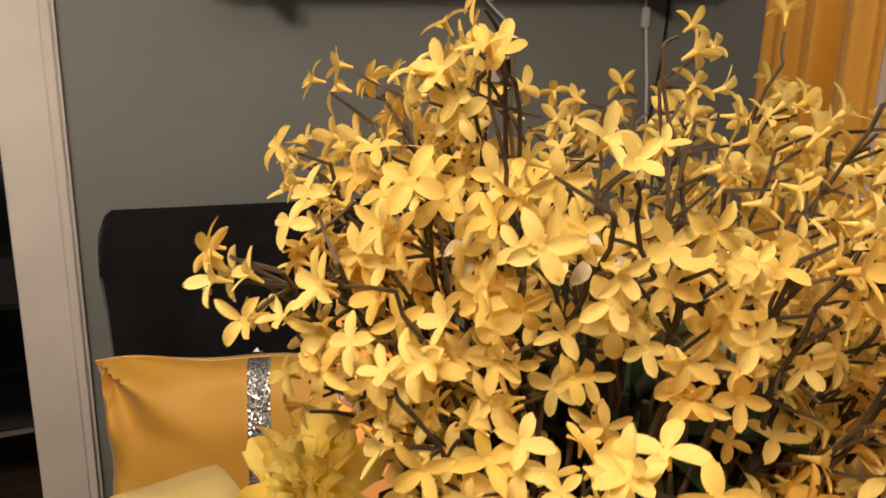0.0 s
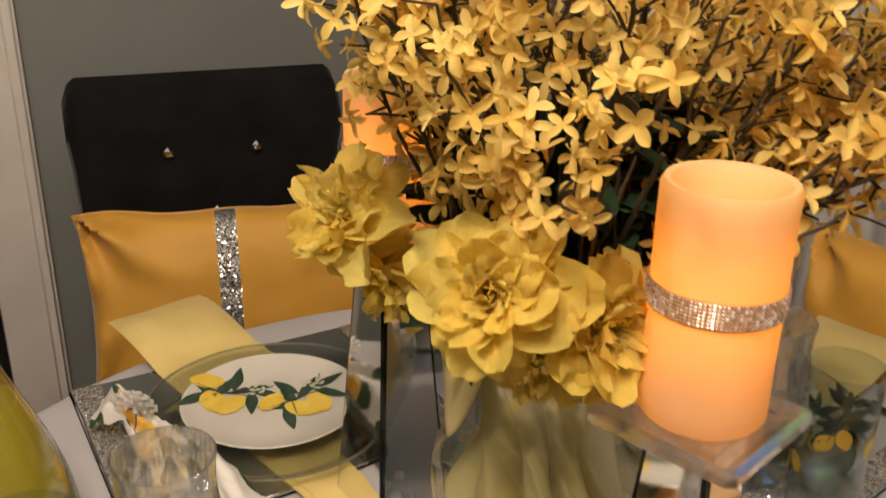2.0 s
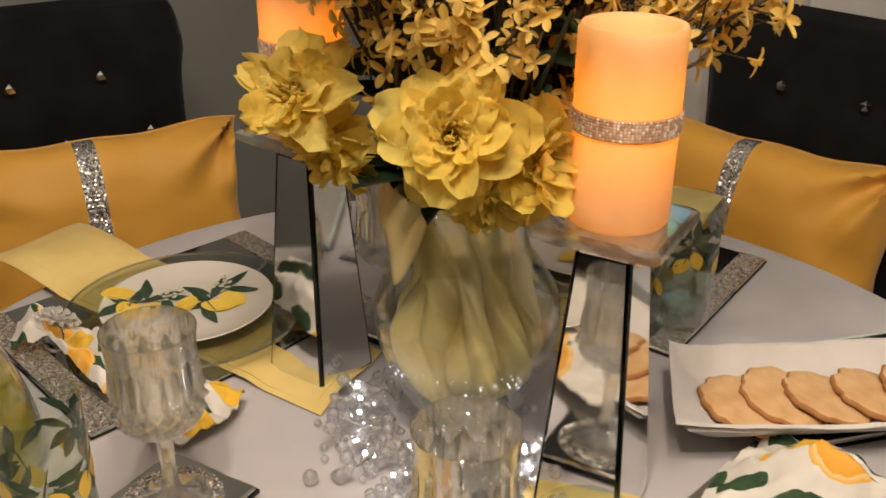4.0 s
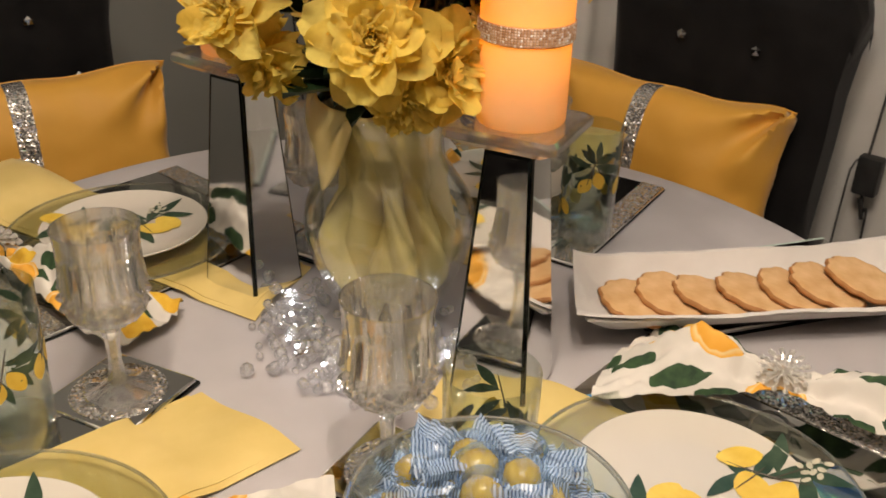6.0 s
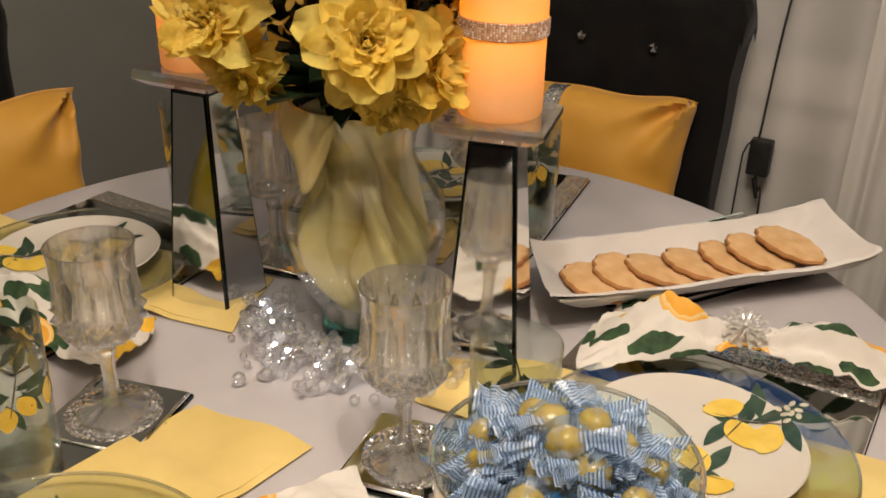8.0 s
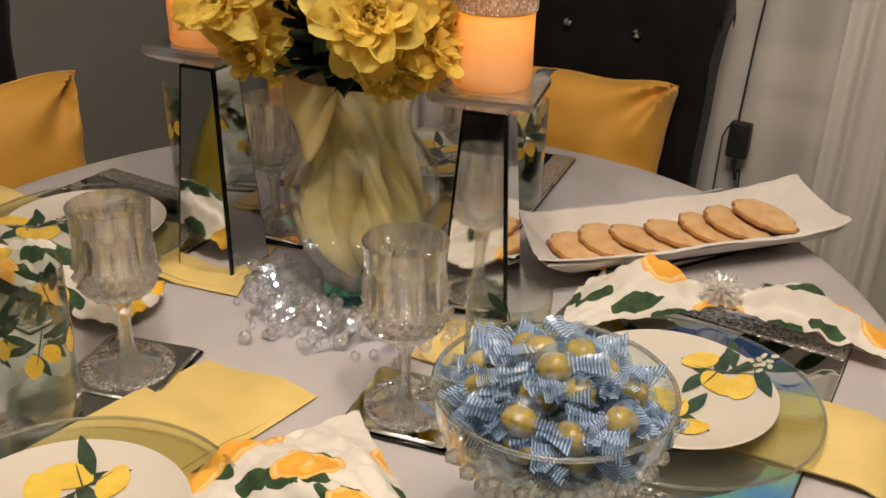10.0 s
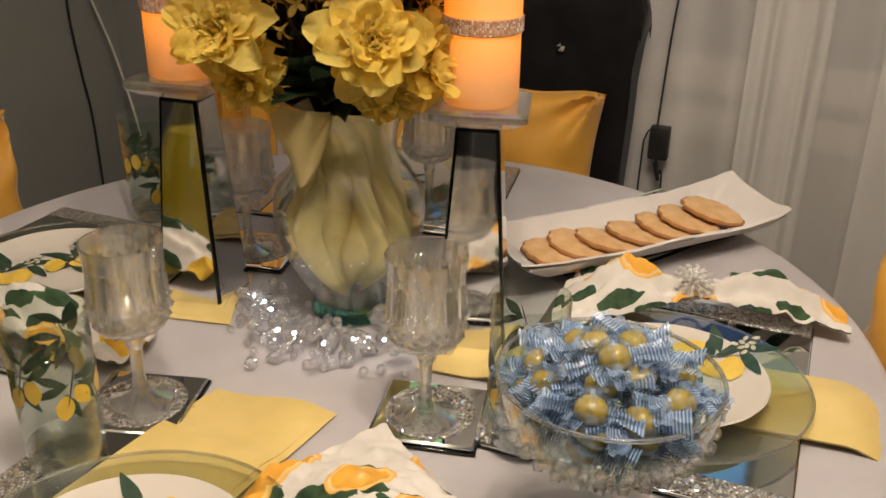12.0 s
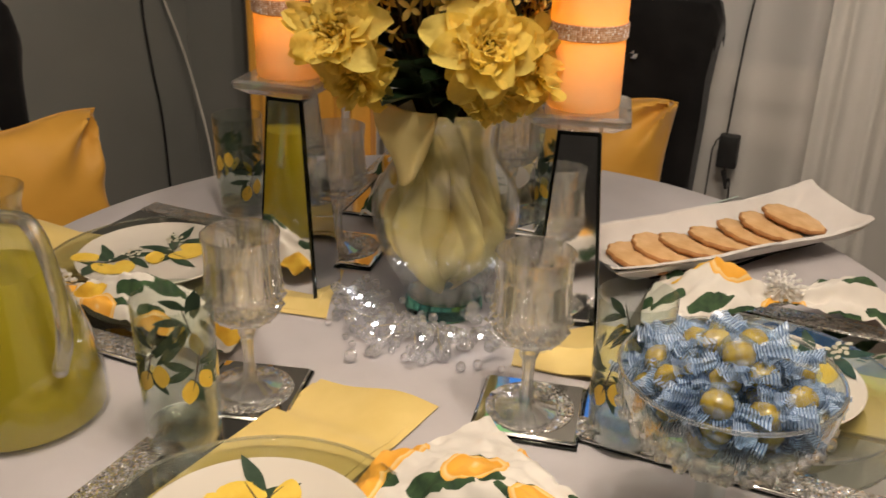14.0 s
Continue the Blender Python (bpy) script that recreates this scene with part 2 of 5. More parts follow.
M = {
    "wall": varied("grey wall paint", (0.20, 0.202, 0.188), (0.24, 0.242, 0.225), 2.2, 0.75, grain=0.12, grain_scale=60),
    # kept pale so the wall behind the camera works as a fill reflector
    "bounce_wall": varied("cream bounce fill paint", (0.52, 0.50, 0.46), (0.60, 0.57, 0.53), 2, 0.8, grain=0.1, grain_scale=60),
    "casing": varied("worn white casing paint", (0.66, 0.60, 0.54), (0.80, 0.73, 0.66), 5, 0.5, grain=0.15, grain_scale=40),
    # lack of light put into the colour, for side wall and backdrop
    "unlit_tone": varied("unlit gloom colour", (0.03, 0.03, 0.03), (0.05, 0.05, 0.05), 3, 0.7),
    "ceiling": varied("ceiling paint", (0.74, 0.71, 0.66), (0.80, 0.77, 0.72), 2, 0.9),
    "floor": varied("dark wood floor", (0.05, 0.03, 0.02), (0.10, 0.06, 0.035), 5, 0.4, stretch=(1, 8, 1)),
    "cloth": varied("pale grey table linen", (0.42, 0.395, 0.405), (0.48, 0.455, 0.465), 9, 0.8, grain=0.25, grain_scale=700, sheen=0.15),
    "velvet": varied("black velvet upholstery", (0.006, 0.0055, 0.006), (0.012, 0.011, 0.011), 12, 0.9, grain=0.3, grain_scale=500, sheen=0.12, spec=0.1),
    "pillow": varied("mustard cotton", (0.56, 0.285, 0.032), (0.66, 0.345, 0.048), 7, 0.62, grain=0.2, grain_scale=600, sheen=0.25),
    "satin": varied("pale yellow satin", (0.63, 0.47, 0.155), (0.74, 0.57, 0.22), 14, 0.30, grain=0.08, grain_scale=900, sheen=0.2),
    "vase_satin": varied("cream yellow satin", (0.74, 0.61, 0.27), (0.85, 0.74, 0.38), 10, 0.27, metal=0.15),
    "porcelain": varied("cream porcelain", (0.57, 0.53, 0.46), (0.62, 0.575, 0.50), 6, 0.22),
    "tray_white": varied("white china tray", (0.60, 0.57, 0.54), (0.66, 0.63, 0.59), 6, 0.3),
    "paper": varied("white paper liner", (0.62, 0.58, 0.545), (0.68, 0.64, 0.60), 20, 0.8, grain=0.4, grain_scale=80),
    "cookie": varied("baked shortbread", (0.58, 0.33, 0.13), (0.74, 0.49, 0.25), 38, 0.75, grain=0.6, grain_scale=220),
    "cookie_edge": varied("browned cookie edge", (0.30, 0.12, 0.03), (0.45, 0.21, 0.07), 45, 0.7, grain=0.5, grain_scale=220),
    "black": varied("black plastic", (0.008, 0.008, 0.008), (0.02, 0.02, 0.02), 30, 0.45),
    "brown_plate": varied("brown socket plate", (0.025, 0.017, 0.012), (0.04, 0.03, 0.02), 25, 0.4),
    "white_plastic": varied("white plastic", (0.62, 0.58, 0.52), (0.70, 0.66, 0.60), 25, 0.45),
    "stem": varied("brown twig", (0.030, 0.018, 0.006), (0.07, 0.040, 0.013), 70, 0.7),
    "leaf": varied("dark green silk leaf", (0.006, 0.018, 0.006), (0.02, 0.045, 0.014), 40, 0.5),
    "lemon": varied("printed lemon", (0.66, 0.42, 0.04), (0.78, 0.57, 0.10), 45, 0.3),
    "print_leaf": varied("printed leaf", (0.015, 0.04, 0.022), (0.05, 0.085, 0.05), 70, 0.35),
    "print_pale": varied("printed blossom", (0.42, 0.40, 0.30), (0.60, 0.56, 0.44), 120, 0.35),
    "print_stem": varied("printed twig", (0.05, 0.035, 0.025), (0.10, 0.08, 0.06), 60, 0.4),
    "candy": varied("yellow hard candy", (0.38, 0.23, 0.012), (0.55, 0.37, 0.04), 160, 0.18, grain=0.4, grain_scale=260),
    "lemonade": varied("cloudy lemonade", (0.56, 0.44, 0.03), (0.68, 0.56, 0.07), 12, 0.12),
    "flower": petal_material("yellow silk petal", (0.83, 0.57, 0.13), (0.91, 0.72, 0.25), 0.50),
    "flower_pale": petal_material("cream silk petal", (0.70, 0.56, 0.38), (0.75, 0.66, 0.48)),
    "dahlia": petal_material("soft yellow dahlia petal", (0.92, 0.70, 0.13), (0.94, 0.79, 0.23), 0.62),
    "glass": thin_glass("clear glass", (0.93, 0.95, 0.93)),
    "vase_glass": thin_glass("clear vase glass", (0.965, 0.98, 0.97)),
    "tumbler_glass": thin_glass("clear tumbler glass", (0.90, 0.93, 0.905)),
    "charger_glass": thin_glass("grey charger glass", (0.87, 0.89, 0.85)),
    "crystal": crystal_mix("cut crystal", (0.98, 0.98, 0.97)),
    "acrylic": crystal_mix("clear acrylic bead", (0.97, 0.97, 0.98), 0.25, 0.14),
    "green_glass": solid_glass("green vase foot glass", (0.10, 0.42, 0.34)),
    "bluish_glass": thin_glass("bluish pressed glass", (0.92, 0.965, 0.96)),
    "glass_edge": varied("pale green glass edge", (0.42, 0.52, 0.46), (0.58, 0.68, 0.62), 40, 0.12),
    "mirror": mirror("silver mirror", (0.80, 0.80, 0.78)),
    "mirror_edge": mirror("dark bevelled mirror edge", (0.05, 0.055, 0.05), 0.1),
    "mat_mirror": mirror("mat mirror", (0.62, 0.62, 0.60)),
    "rhinestone": glitter("rhinestone trim", (0.74, 0.72, 0.69), 500),
    "silver": varied("polished silver", (0.70, 0.68, 0.66), (0.85, 0.83, 0.80), 40, 0.16, 1.0),
    "bright_silver": varied("bright silver wire", (0.86, 0.84, 0.81), (0.97, 0.95, 0.92), 60, 0.32, 0.75),
    "print": printed_cloth("citrus printed cotton"),
}


def glowing(name, colour, strength):
    m, nt, b = nodes_of(name)
    b.inputs["Base Color"].default_value = (*colour, 1)
    b.inputs["Emission Color"].default_value, b.inputs["Emission Strength"].default_value = (*colour, 1), strength
    return m


def wax_material():
    m, nt, b = nodes_of("ivory candle wax")
    col = ramp(nt, noise_of(nt, 25, 3), [(0.3, (0.82, 0.61, 0.36)), (0.7, (0.87, 0.66, 0.41))])
    nt.links.new(col, b.inputs["Base Color"])
    b.inputs["Roughness"].default_value = 0.55
    tr, mx = nt.nodes.new("ShaderNodeBsdfTranslucent"), nt.nodes.new("ShaderNodeMixShader")
    tr.inputs["Color"].default_value = (0.97, 0.77, 0.27, 1)
    mx.inputs[0].default_value = 0.5
    nt.links.new(b.outputs[0], mx.inputs[1])
    nt.links.new(tr.outputs[0], mx.inputs[2])
    nt.links.new(mx.outputs[0], nt.nodes["Material Output"].inputs["Surface"])
    return m


def wrapper_material():
    """Clear cellophane printed with fine blue stripes."""
    m, nt, b = nodes_of("striped cellophane")
    uvn, wv = nt.nodes.new("ShaderNodeTexCoord"), nt.nodes.new("ShaderNodeTexWave")
    wv.inputs["Scale"].default_value, wv.inputs["Distortion"].default_value = 130.0, 1.0
    nt.links.new(uvn.outputs["Object"], wv.inputs["Vector"])
    col = ramp(nt, wv.outputs["Fac"], [(0.40, (0.10, 0.22, 0.48)), (0.56, (0.54, 0.62, 0.70))])
    nt.links.new(col, b.inputs["Base Color"])
    b.inputs["Roughness"].default_value = 0.2
    tr, mx = nt.nodes.new("ShaderNodeBsdfTransparent"), nt.nodes.new("ShaderNodeMixShader")
    tr.inputs["Color"].default_value = (0.88, 0.93, 0.96, 1)
    sep, far, lay = nt.nodes.new("ShaderNodeSeparateXYZ"), nt.nodes.new("ShaderNodeMath"), nt.nodes.new("ShaderNodeMath")
    nt.links.new(uvn.outputs["Object"], sep.inputs[0])
    far.operation, lay.operation, lay.inputs[1].default_value = "ABSOLUTE", "MULTIPLY_ADD", 30.0
    nt.links.new(sep.outputs[0], far.inputs[0])
    nt.links.new(far.outputs[0], lay.inputs[0])
    nt.links.new(noise_of(nt, 90, 2), lay.inputs[2])
    gap = ramp(nt, lay.outputs[0], [(0.50, (0.72,) * 3), (0.60, (0.92,) * 3), (0.88, (0.84,) * 3), (0.91, (0.50,) * 3)])
    nt.links.new(gap, mx.inputs[0])
    nt.links.new(b.outputs[0], mx.inputs[1])
    nt.links.new(tr.outputs[0], mx.inputs[2])
    nt.links.new(mx.outputs[0], nt.nodes["Material Output"].inputs["Surface"])
    return m


def stone_material():
    """Small stones whose random colours paint each one catching the light its own way."""
    m, nt, b = nodes_of("small clear rhinestone")
    ge = nt.nodes.new("ShaderNodeNewGeometry")
    # glints put into the colour: brown for dull stones, white for flashing ones
    col = ramp(nt, ge.outputs["Random Per Island"], [(0.0, (0.48, 0.26, 0.15)), (0.5, (0.68, 0.44, 0.30)), (0.85, (0.88, 0.68, 0.54)), (0.95, (1, 0.95, 0.9))])
    nt.links.new(col, b.inputs["Base Color"])
    b.inputs["Roughness"].default_value, b.inputs["Specular IOR Level"].default_value, b.inputs["Metallic"].default_value = 0.12, 1.0, 0.25
    return m


def sheer_material():
    m, nt, b = nodes_of("sheer voile")
    col = ramp(nt, noise_of(nt, 3, 3, stretch=(1, 1, 0.2)), [(0.3, (0.74, 0.72, 0.68)), (0.7, (0.84, 0.82, 0.78))])
    nt.links.new(col, b.inputs["Base Color"])
    b.inputs["Roughness"].default_value = 0.8
    tr, mx = nt.nodes.new("ShaderNodeBsdfTransparent"), nt.nodes.new("ShaderNodeMixShader")
    mx.inputs[0].default_value = 0.38
    nt.links.new(b.outputs[0], mx.inputs[1])
    nt.links.new(tr.outputs[0], mx.inputs[2])
    nt.links.new(mx.outputs[0], nt.nodes["Material Output"].inputs["Surface"])
    return m


def screen_material():
    m, nt, b = nodes_of("lit screen")
    col = ramp(nt, noise_of(nt, 2.2, 2), [(0.44, (0.06, 0.30, 0.95)), (0.50, (0.10, 0.45, 1.0)), (0.55, (0.35, 0.75, 0.30))])
    nt.links.new(col, b.inputs["Emission Color"])
    b.inputs["Emission Strength"].default_value = 0.9
    b.inputs["Base Color"].default_value = (0.01, 0.01, 0.01, 1)
    return m


M["wax"], M["wrapper"], M["sheer"], M["screen"] = wax_material(), wrapper_material(), sheer_material(), screen_material()
lemonade_nodes = M["lemonade"].node_tree
murk, murk_mix = lemonade_nodes.nodes.new("ShaderNodeBsdfTranslucent"), lemonade_nodes.nodes.new("ShaderNodeMixShader")
murk.inputs["Color"].default_value, murk_mix.inputs[0].default_value = (0.90, 0.78, 0.14, 1), 0.5
lemonade_nodes.links.new(lemonade_nodes.nodes["Principled BSDF"].outputs[0], murk_mix.inputs[1])
lemonade_nodes.links.new(murk.outputs[0], murk_mix.inputs[2])
lemonade_nodes.links.new(murk_mix.outputs[0], lemonade_nodes.nodes["Material Output"].inputs["Surface"])
M["led"] = glowing("white fairy light", (0.95, 0.97, 1.0), 26.0)
M["yellow_drape"] = varied("amber satin drape", (0.62, 0.29, 0.03), (0.78, 0.42, 0.07), 4, 0.4, grain=0.3, grain_scale=120, sheen=0.3, stretch=(1, 1, 0.3))

# ---- building tools ----


def mesh_from(bm, name, material, smooth=40):
    me = bpy.data.meshes.new(name)
    bm.normal_update()
    bm.to_mesh(me)
    bm.free()
    for mt in material if isinstance(material, (list, tuple)) else (material,):
        me.materials.append(mt)
    if smooth:
        me.polygons.foreach_set("use_smooth", [True] * len(me.polygons))
        me.set_sharp_from_angle(angle=radians(smooth))
    return me


def part(name, bm, material, parent=None, label="", at=None, smooth=40):
    """Links a bmesh, or a ready mesh, as one object under its thing."""
    me = mesh_from(bm, name, material, smooth) if isinstance(bm, bmesh.types.BMesh) else bm
    ob = new(name, me)
    ob.parent = parent
    if at is not None:
        ob.matrix_basis = at
    if label:
        ob["label"] = label
    return ob


def thing(name, m, label, category, group="", kind=""):
    ob = new(name)
    ob.empty_display_size = 0.05
    ob.matrix_basis = m
    return tagged(ob, label, category, group, kind)


def box(size, centre=(0, 0, 0), bevel=0.0, segments=2, bm=None):
    bm = bm or bmesh.new()
    got = bmesh.ops.create_cube(bm, size=1.0, matrix=Matrix.Translation(centre) @ Matrix.Diagonal((*size, 1)))
    if bevel:
        edges = list({e for v in got["verts"] for e in v.link_edges})
        bmesh.ops.bevel(bm, geom=edges, offset=bevel, segments=segments, affect="EDGES", profile=0.6)
    return bm


def lathe(profile, steps=48, bm=None, wobble=None, close=False):
    """Turns (radius, height) pairs about z. wobble(angle, k) scales the radius."""
    bm = bm or bmesh.new()
    rings = []
    for k, (r, z) in enumerate(profile):
        if r < 1e-6:
            rings.append([bm.verts.new((0, 0, z))])
            continue
        ring = []
        for i in range(steps):
            a = 2 * math.pi * i / steps
            q = r * (wobble(a, k) if wobble else 1.0)
            ring.append(bm.verts.new((q * math.cos(a), q * math.sin(a), z)))
        rings.append(ring)
    pairs = list(zip(rings, rings[1:])) + ([(rings[-1], rings[0])] if close else [])
    for a, b in pairs:
        for i in range(steps):
            j = (i + 1) % steps
            if len(a) == 1 and len(b) == 1:
                break
            if len(a) == 1:
                bm.faces.new((a[0], b[j], b[i]))
            elif len(b) == 1:
                bm.faces.new((a[i], a[j], b[0]))
            else:
                bm.faces.new((a[i], a[j], b[j], b[i]))
    bmesh.ops.recalc_face_normals(bm, faces=bm.faces)
    return bm


def tube(points, radius, sides=6, bm=None, taper=1.0):
    """A round cord or twig along points."""
    bm = bm or bmesh.new()
    pts = [Vector(p) for p in points]
    rings = []
    for k, p in enumerate(pts):
        d = (pts[min(k + 1, len(pts) - 1)] - pts[max(k - 1, 0)]).normalized()
        side = d.orthogonal().normalized() if k == 0 else (side - d * side.dot(d)).normalized()
        up = d.cross(side)
        r = radius * (1 + (taper - 1) * k / max(1, len(pts) - 1))
        rings.append([bm.verts.new(p + r * (math.cos(2 * math.pi * i / sides) * side + math.sin(2 * math.pi * i / sides) * up)) for i in range(sides)])
    for a, b in zip(rings, rings[1:]):
        for i in range(sides):
            bm.faces.new((a[i], a[(i + 1) % sides], b[(i + 1) % sides], b[i]))
    bm.faces.new(rings[0][::-1])
    bm.faces.new(rings[-1])
    return bm


def bend(points, n=8):
    """A smooth run of points through a few given ones."""
    p = [Vector(q) for q in points]
    p = [2 * p[0] - p[1]] + p + [2 * p[-1] - p[-2]]
    out = []
    for i in range(1, len(p) - 2):
        for k in range(n):
            t = k / n
            out.append(0.5 * (2 * p[i] + (p[i + 1] - p[i - 1]) * t + (2 * p[i - 1] - 5 * p[i] + 4 * p[i + 1] - p[i + 2]) * t * t + (3 * p[i] - p[i - 1] - 3 * p[i + 1] + p[i + 2]) * t ** 3))
    return out + [p[-2]]


def sheet(nu, nv, place, thick=0.0, bm=None, cloth=None):
    """A curved sheet: place(s, t) for s, t from 0 to 1. cloth(s, t) gives its flat metres."""
    bm = bm or bmesh.new()
    grid = [[bm.verts.new(place(i / nu, j / nv)) for j in range(nv + 1)] for i in range(nu + 1)]
    lay = bm.loops.layers.uv.new("cloth") if cloth else None
    made = []
    for i in range(nu):
        for j in range(nv):
            f = bm.faces.new((grid[i][j], grid[i + 1][j], grid[i + 1][j + 1], grid[i][j + 1]))
            made.append(f)
            if lay:
                for loop, (a, b) in zip(f.loops, ((i, j), (i + 1, j), (i + 1, j + 1), (i, j + 1))):
                    loop[lay].uv = cloth(a / nu, b / nv)
    if thick:
        bm.normal_update()
        bmesh.ops.solidify(bm, geom=made, thickness=thick)
    return bm


def joined(*bms):
    """Several bmeshes as one."""
    out = bmesh.new()
    for b in bms:
        me = bpy.data.meshes.new("x")
        b.to_mesh(me)
        b.free()
        out.from_mesh(me)
        bpy.data.meshes.remove(me)
    return out


def moved(bm, m):
    bm.transform(m)
    return bm

# ---- the room ----
WALL_V, WALL_U = 1.82, 1.66


def setting(name, bm, material, label, category):
    ob = part(name, bm, material)
    ob.matrix_basis = ROOM
    return tagged(ob, label, category, kind="structure")


def build_room():
    setting("floor", box((4.6, 5.6, 0.1), (-0.1, 0.2, -0.05)), M["floor"], "dark wooden floor under the table", "floor")
    setting("ceiling", box((4.6, 5.6, 0.1), (-0.1, 0.2, 2.55)), M["ceiling"], "plain off-white painted ceiling", "ceiling")
    setting("wall_north", box((1.44, 0.1, 2.5), (0.96, WALL_V + 0.05, 1.25)), M["wall"], "dull grey painted wall behind the chairs", "wall")
    setting("wall_north_far", box((1.6, 0.1, 2.5), (-1.56, WALL_V + 0.05, 1.25)), M["wall"], "dull grey painted wall beyond the doorway", "wall")
    setting("wall_lintel", box((1.0, 0.1, 0.45), (-0.26, WALL_V + 0.05, 2.275)), M["wall"], "grey wall above the doorway", "wall")
    # added behind the camera, pale to throw fill light back
    setting("wall_south", box((4.6, 0.1, 2.5), (-0.1, -2.55, 1.25)), M["bounce_wall"], "unseen wall behind the camera, cream to bounce fill light", "wall")
    # out of view; its near-black colour stands for an unlit side of the room
    setting("wall_west", box((0.1, 4.3, 2.5), (-2.35, -0.35, 1.25)), M["unlit_tone"], "unseen side wall, coloured near black as if unlit", "wall")
    # window wall with an opening
    w0, w1, z0, z1 = -1.1, 1.18, 0.78, 2.15
    bm = box((0.12, 4.4, z0), (WALL_U + 0.06, -0.34, z0 / 2))
    box((0.12, 4.4, 2.5 - z1), (WALL_U + 0.06, -0.34, (2.5 + z1) / 2), bm=bm)
    box((0.12, WALL_V - w1, z1 - z0), (WALL_U + 0.06, (WALL_V + w1) / 2, (z0 + z1) / 2), bm=bm)
    box((0.12, w0 + 2.54, z1 - z0), (WALL_U + 0.06, (w0 - 2.54) / 2, (z0 + z1) / 2), bm=bm)
    setting("wall_east", bm, M["wall"], "grey window wall behind sheer curtains", "wall")
    window = thing("window_1", uv(WALL_U + 0.05, (w0 + w1) / 2, z0), "white framed dark window behind sheers", "window", kind="structure")
    wide, high = w1 - w0, z1 - z0
    bars = bmesh.new()
    for yy in (-wide / 2 + 0.03, 0.0, wide / 2 - 0.03):
        box((0.05, 0.06, high), (0, yy, high / 2), 0.004, 1, bars)
    for zz in (0.03, high - 0.03):
        box((0.05, wide, 0.06), (0, 0, zz), 0.004, 1, bars)
    part("window_frame", bars, M["casing"], window)
    part("window_sill", box((0.07, wide + 0.12, 0.03), (-0.02, 0, -0.017), 0.006), M["casing"], window)
    part("apron", box((0.02, wide + 0.06, 0.075), (-0.062, 0, -0.075), 0.004), M["casing"], window)
    part("pane", box((0.006, wide - 0.1, high - 0.1), (0.01, 0, high / 2)), M["glass"], window)
    # doorway and the dark room behind it
    trim = thing("trim", uv(0.245, WALL_V, 0), "worn white door casing with chipped edges", "door casing", kind="structure")
    for x, s in ((-0.055, 1), (-0.945, -1)):
        bm = box((0.11, 0.025, 2.08), (x, -0.0145, 1.04), 0.006)
        box((0.02, 0.012, 2.08), (x + s * 0.038, -0.032, 1.04), 0.004, 1, bm)
        part("jamb", bm, M["casing"], trim)
    part("head", box((1.0, 0.026, 0.11), (-0.5, -0.015, 2.135), 0.006), M["casing"], trim)
    # near-black colour makes this backdrop read as unlit
    setting("backdrop", box((3.0, 0.1, 2.5), (-0.5, 3.2, 1.25)), M["unlit_tone"], "unlit dark room beyond the doorway", "wall")
    shelf = thing("shelf_unit", uv(-0.25, 2.45, 0), "dark metal shelf unit in the unlit room", "shelf")
    for x in (-0.4, 0.4):
        for y in (-0.15, 0.15):
            part("post", box((0.03, 0.03, 1.5), (x, y, 0.75), 0.003, 1), M["black"], shelf)
    for z in (0.3, 0.62, 0.94, 1.3):
        part("shelf", box((0.84, 0.34, 0.02), (0, 0, z), 0.003, 1), M["mat_mirror"], shelf, "dull steel shelf")
    # shelf added out of view above the outlet, to cast the soft shadow below
    ledge = thing("shadow_shelf", uv(1.0, WALL_V, 1.42), "unseen added shelf that shades the grey wall", "shelf")
    part("board", box((1.06, 0.20, 0.03), (0, -0.102, 0), 0.004), M["floor"], ledge)
    for x in (-0.4, 0.4):
        part("bracket", box((0.03, 0.16, 0.05), (x, -0.083, -0.041), 0.004), M["black"], ledge)


def build_wall_mark():
    mark = thing("wall_chip", uv(0.345, WALL_V, 1.375), "small dark chip in the grey wall paint", "mark")
    part("chip", box((0.012, 0.002, 0.004), (0, -0.0012, 0), 0.0008, 1), M["black"], mark)


def drape(name, u, v0, v1, z0, z1, folds, depth, material, label, thick=0.0, seed=0, n=220):
    rnd = random.Random(seed)
    ph = [rnd.uniform(0, 6.28) for _ in range(4)]

    def at(s, t):
        v = v0 + (v1 - v0) * s
        w = math.sin(folds * 6.283 * s + ph[0] + 1.2 * math.sin(2.1 * s * 6.283 + ph[1])) + 0.35 * math.sin(folds * 13.3 * s + ph[2])
        sway = 0.012 * math.sin(3 * t + ph[3]) * (1 - t)
        return Vector((u - depth * w * (0.75 + 0.25 * (1 - t)) + sway, v, z0 + (z1 - z0) * t))

    bm = sheet(n, 10, at, thick)
    ob = part(name, bm, material)
    ob.matrix_basis = ROOM
    return tagged(ob, label, "curtain")


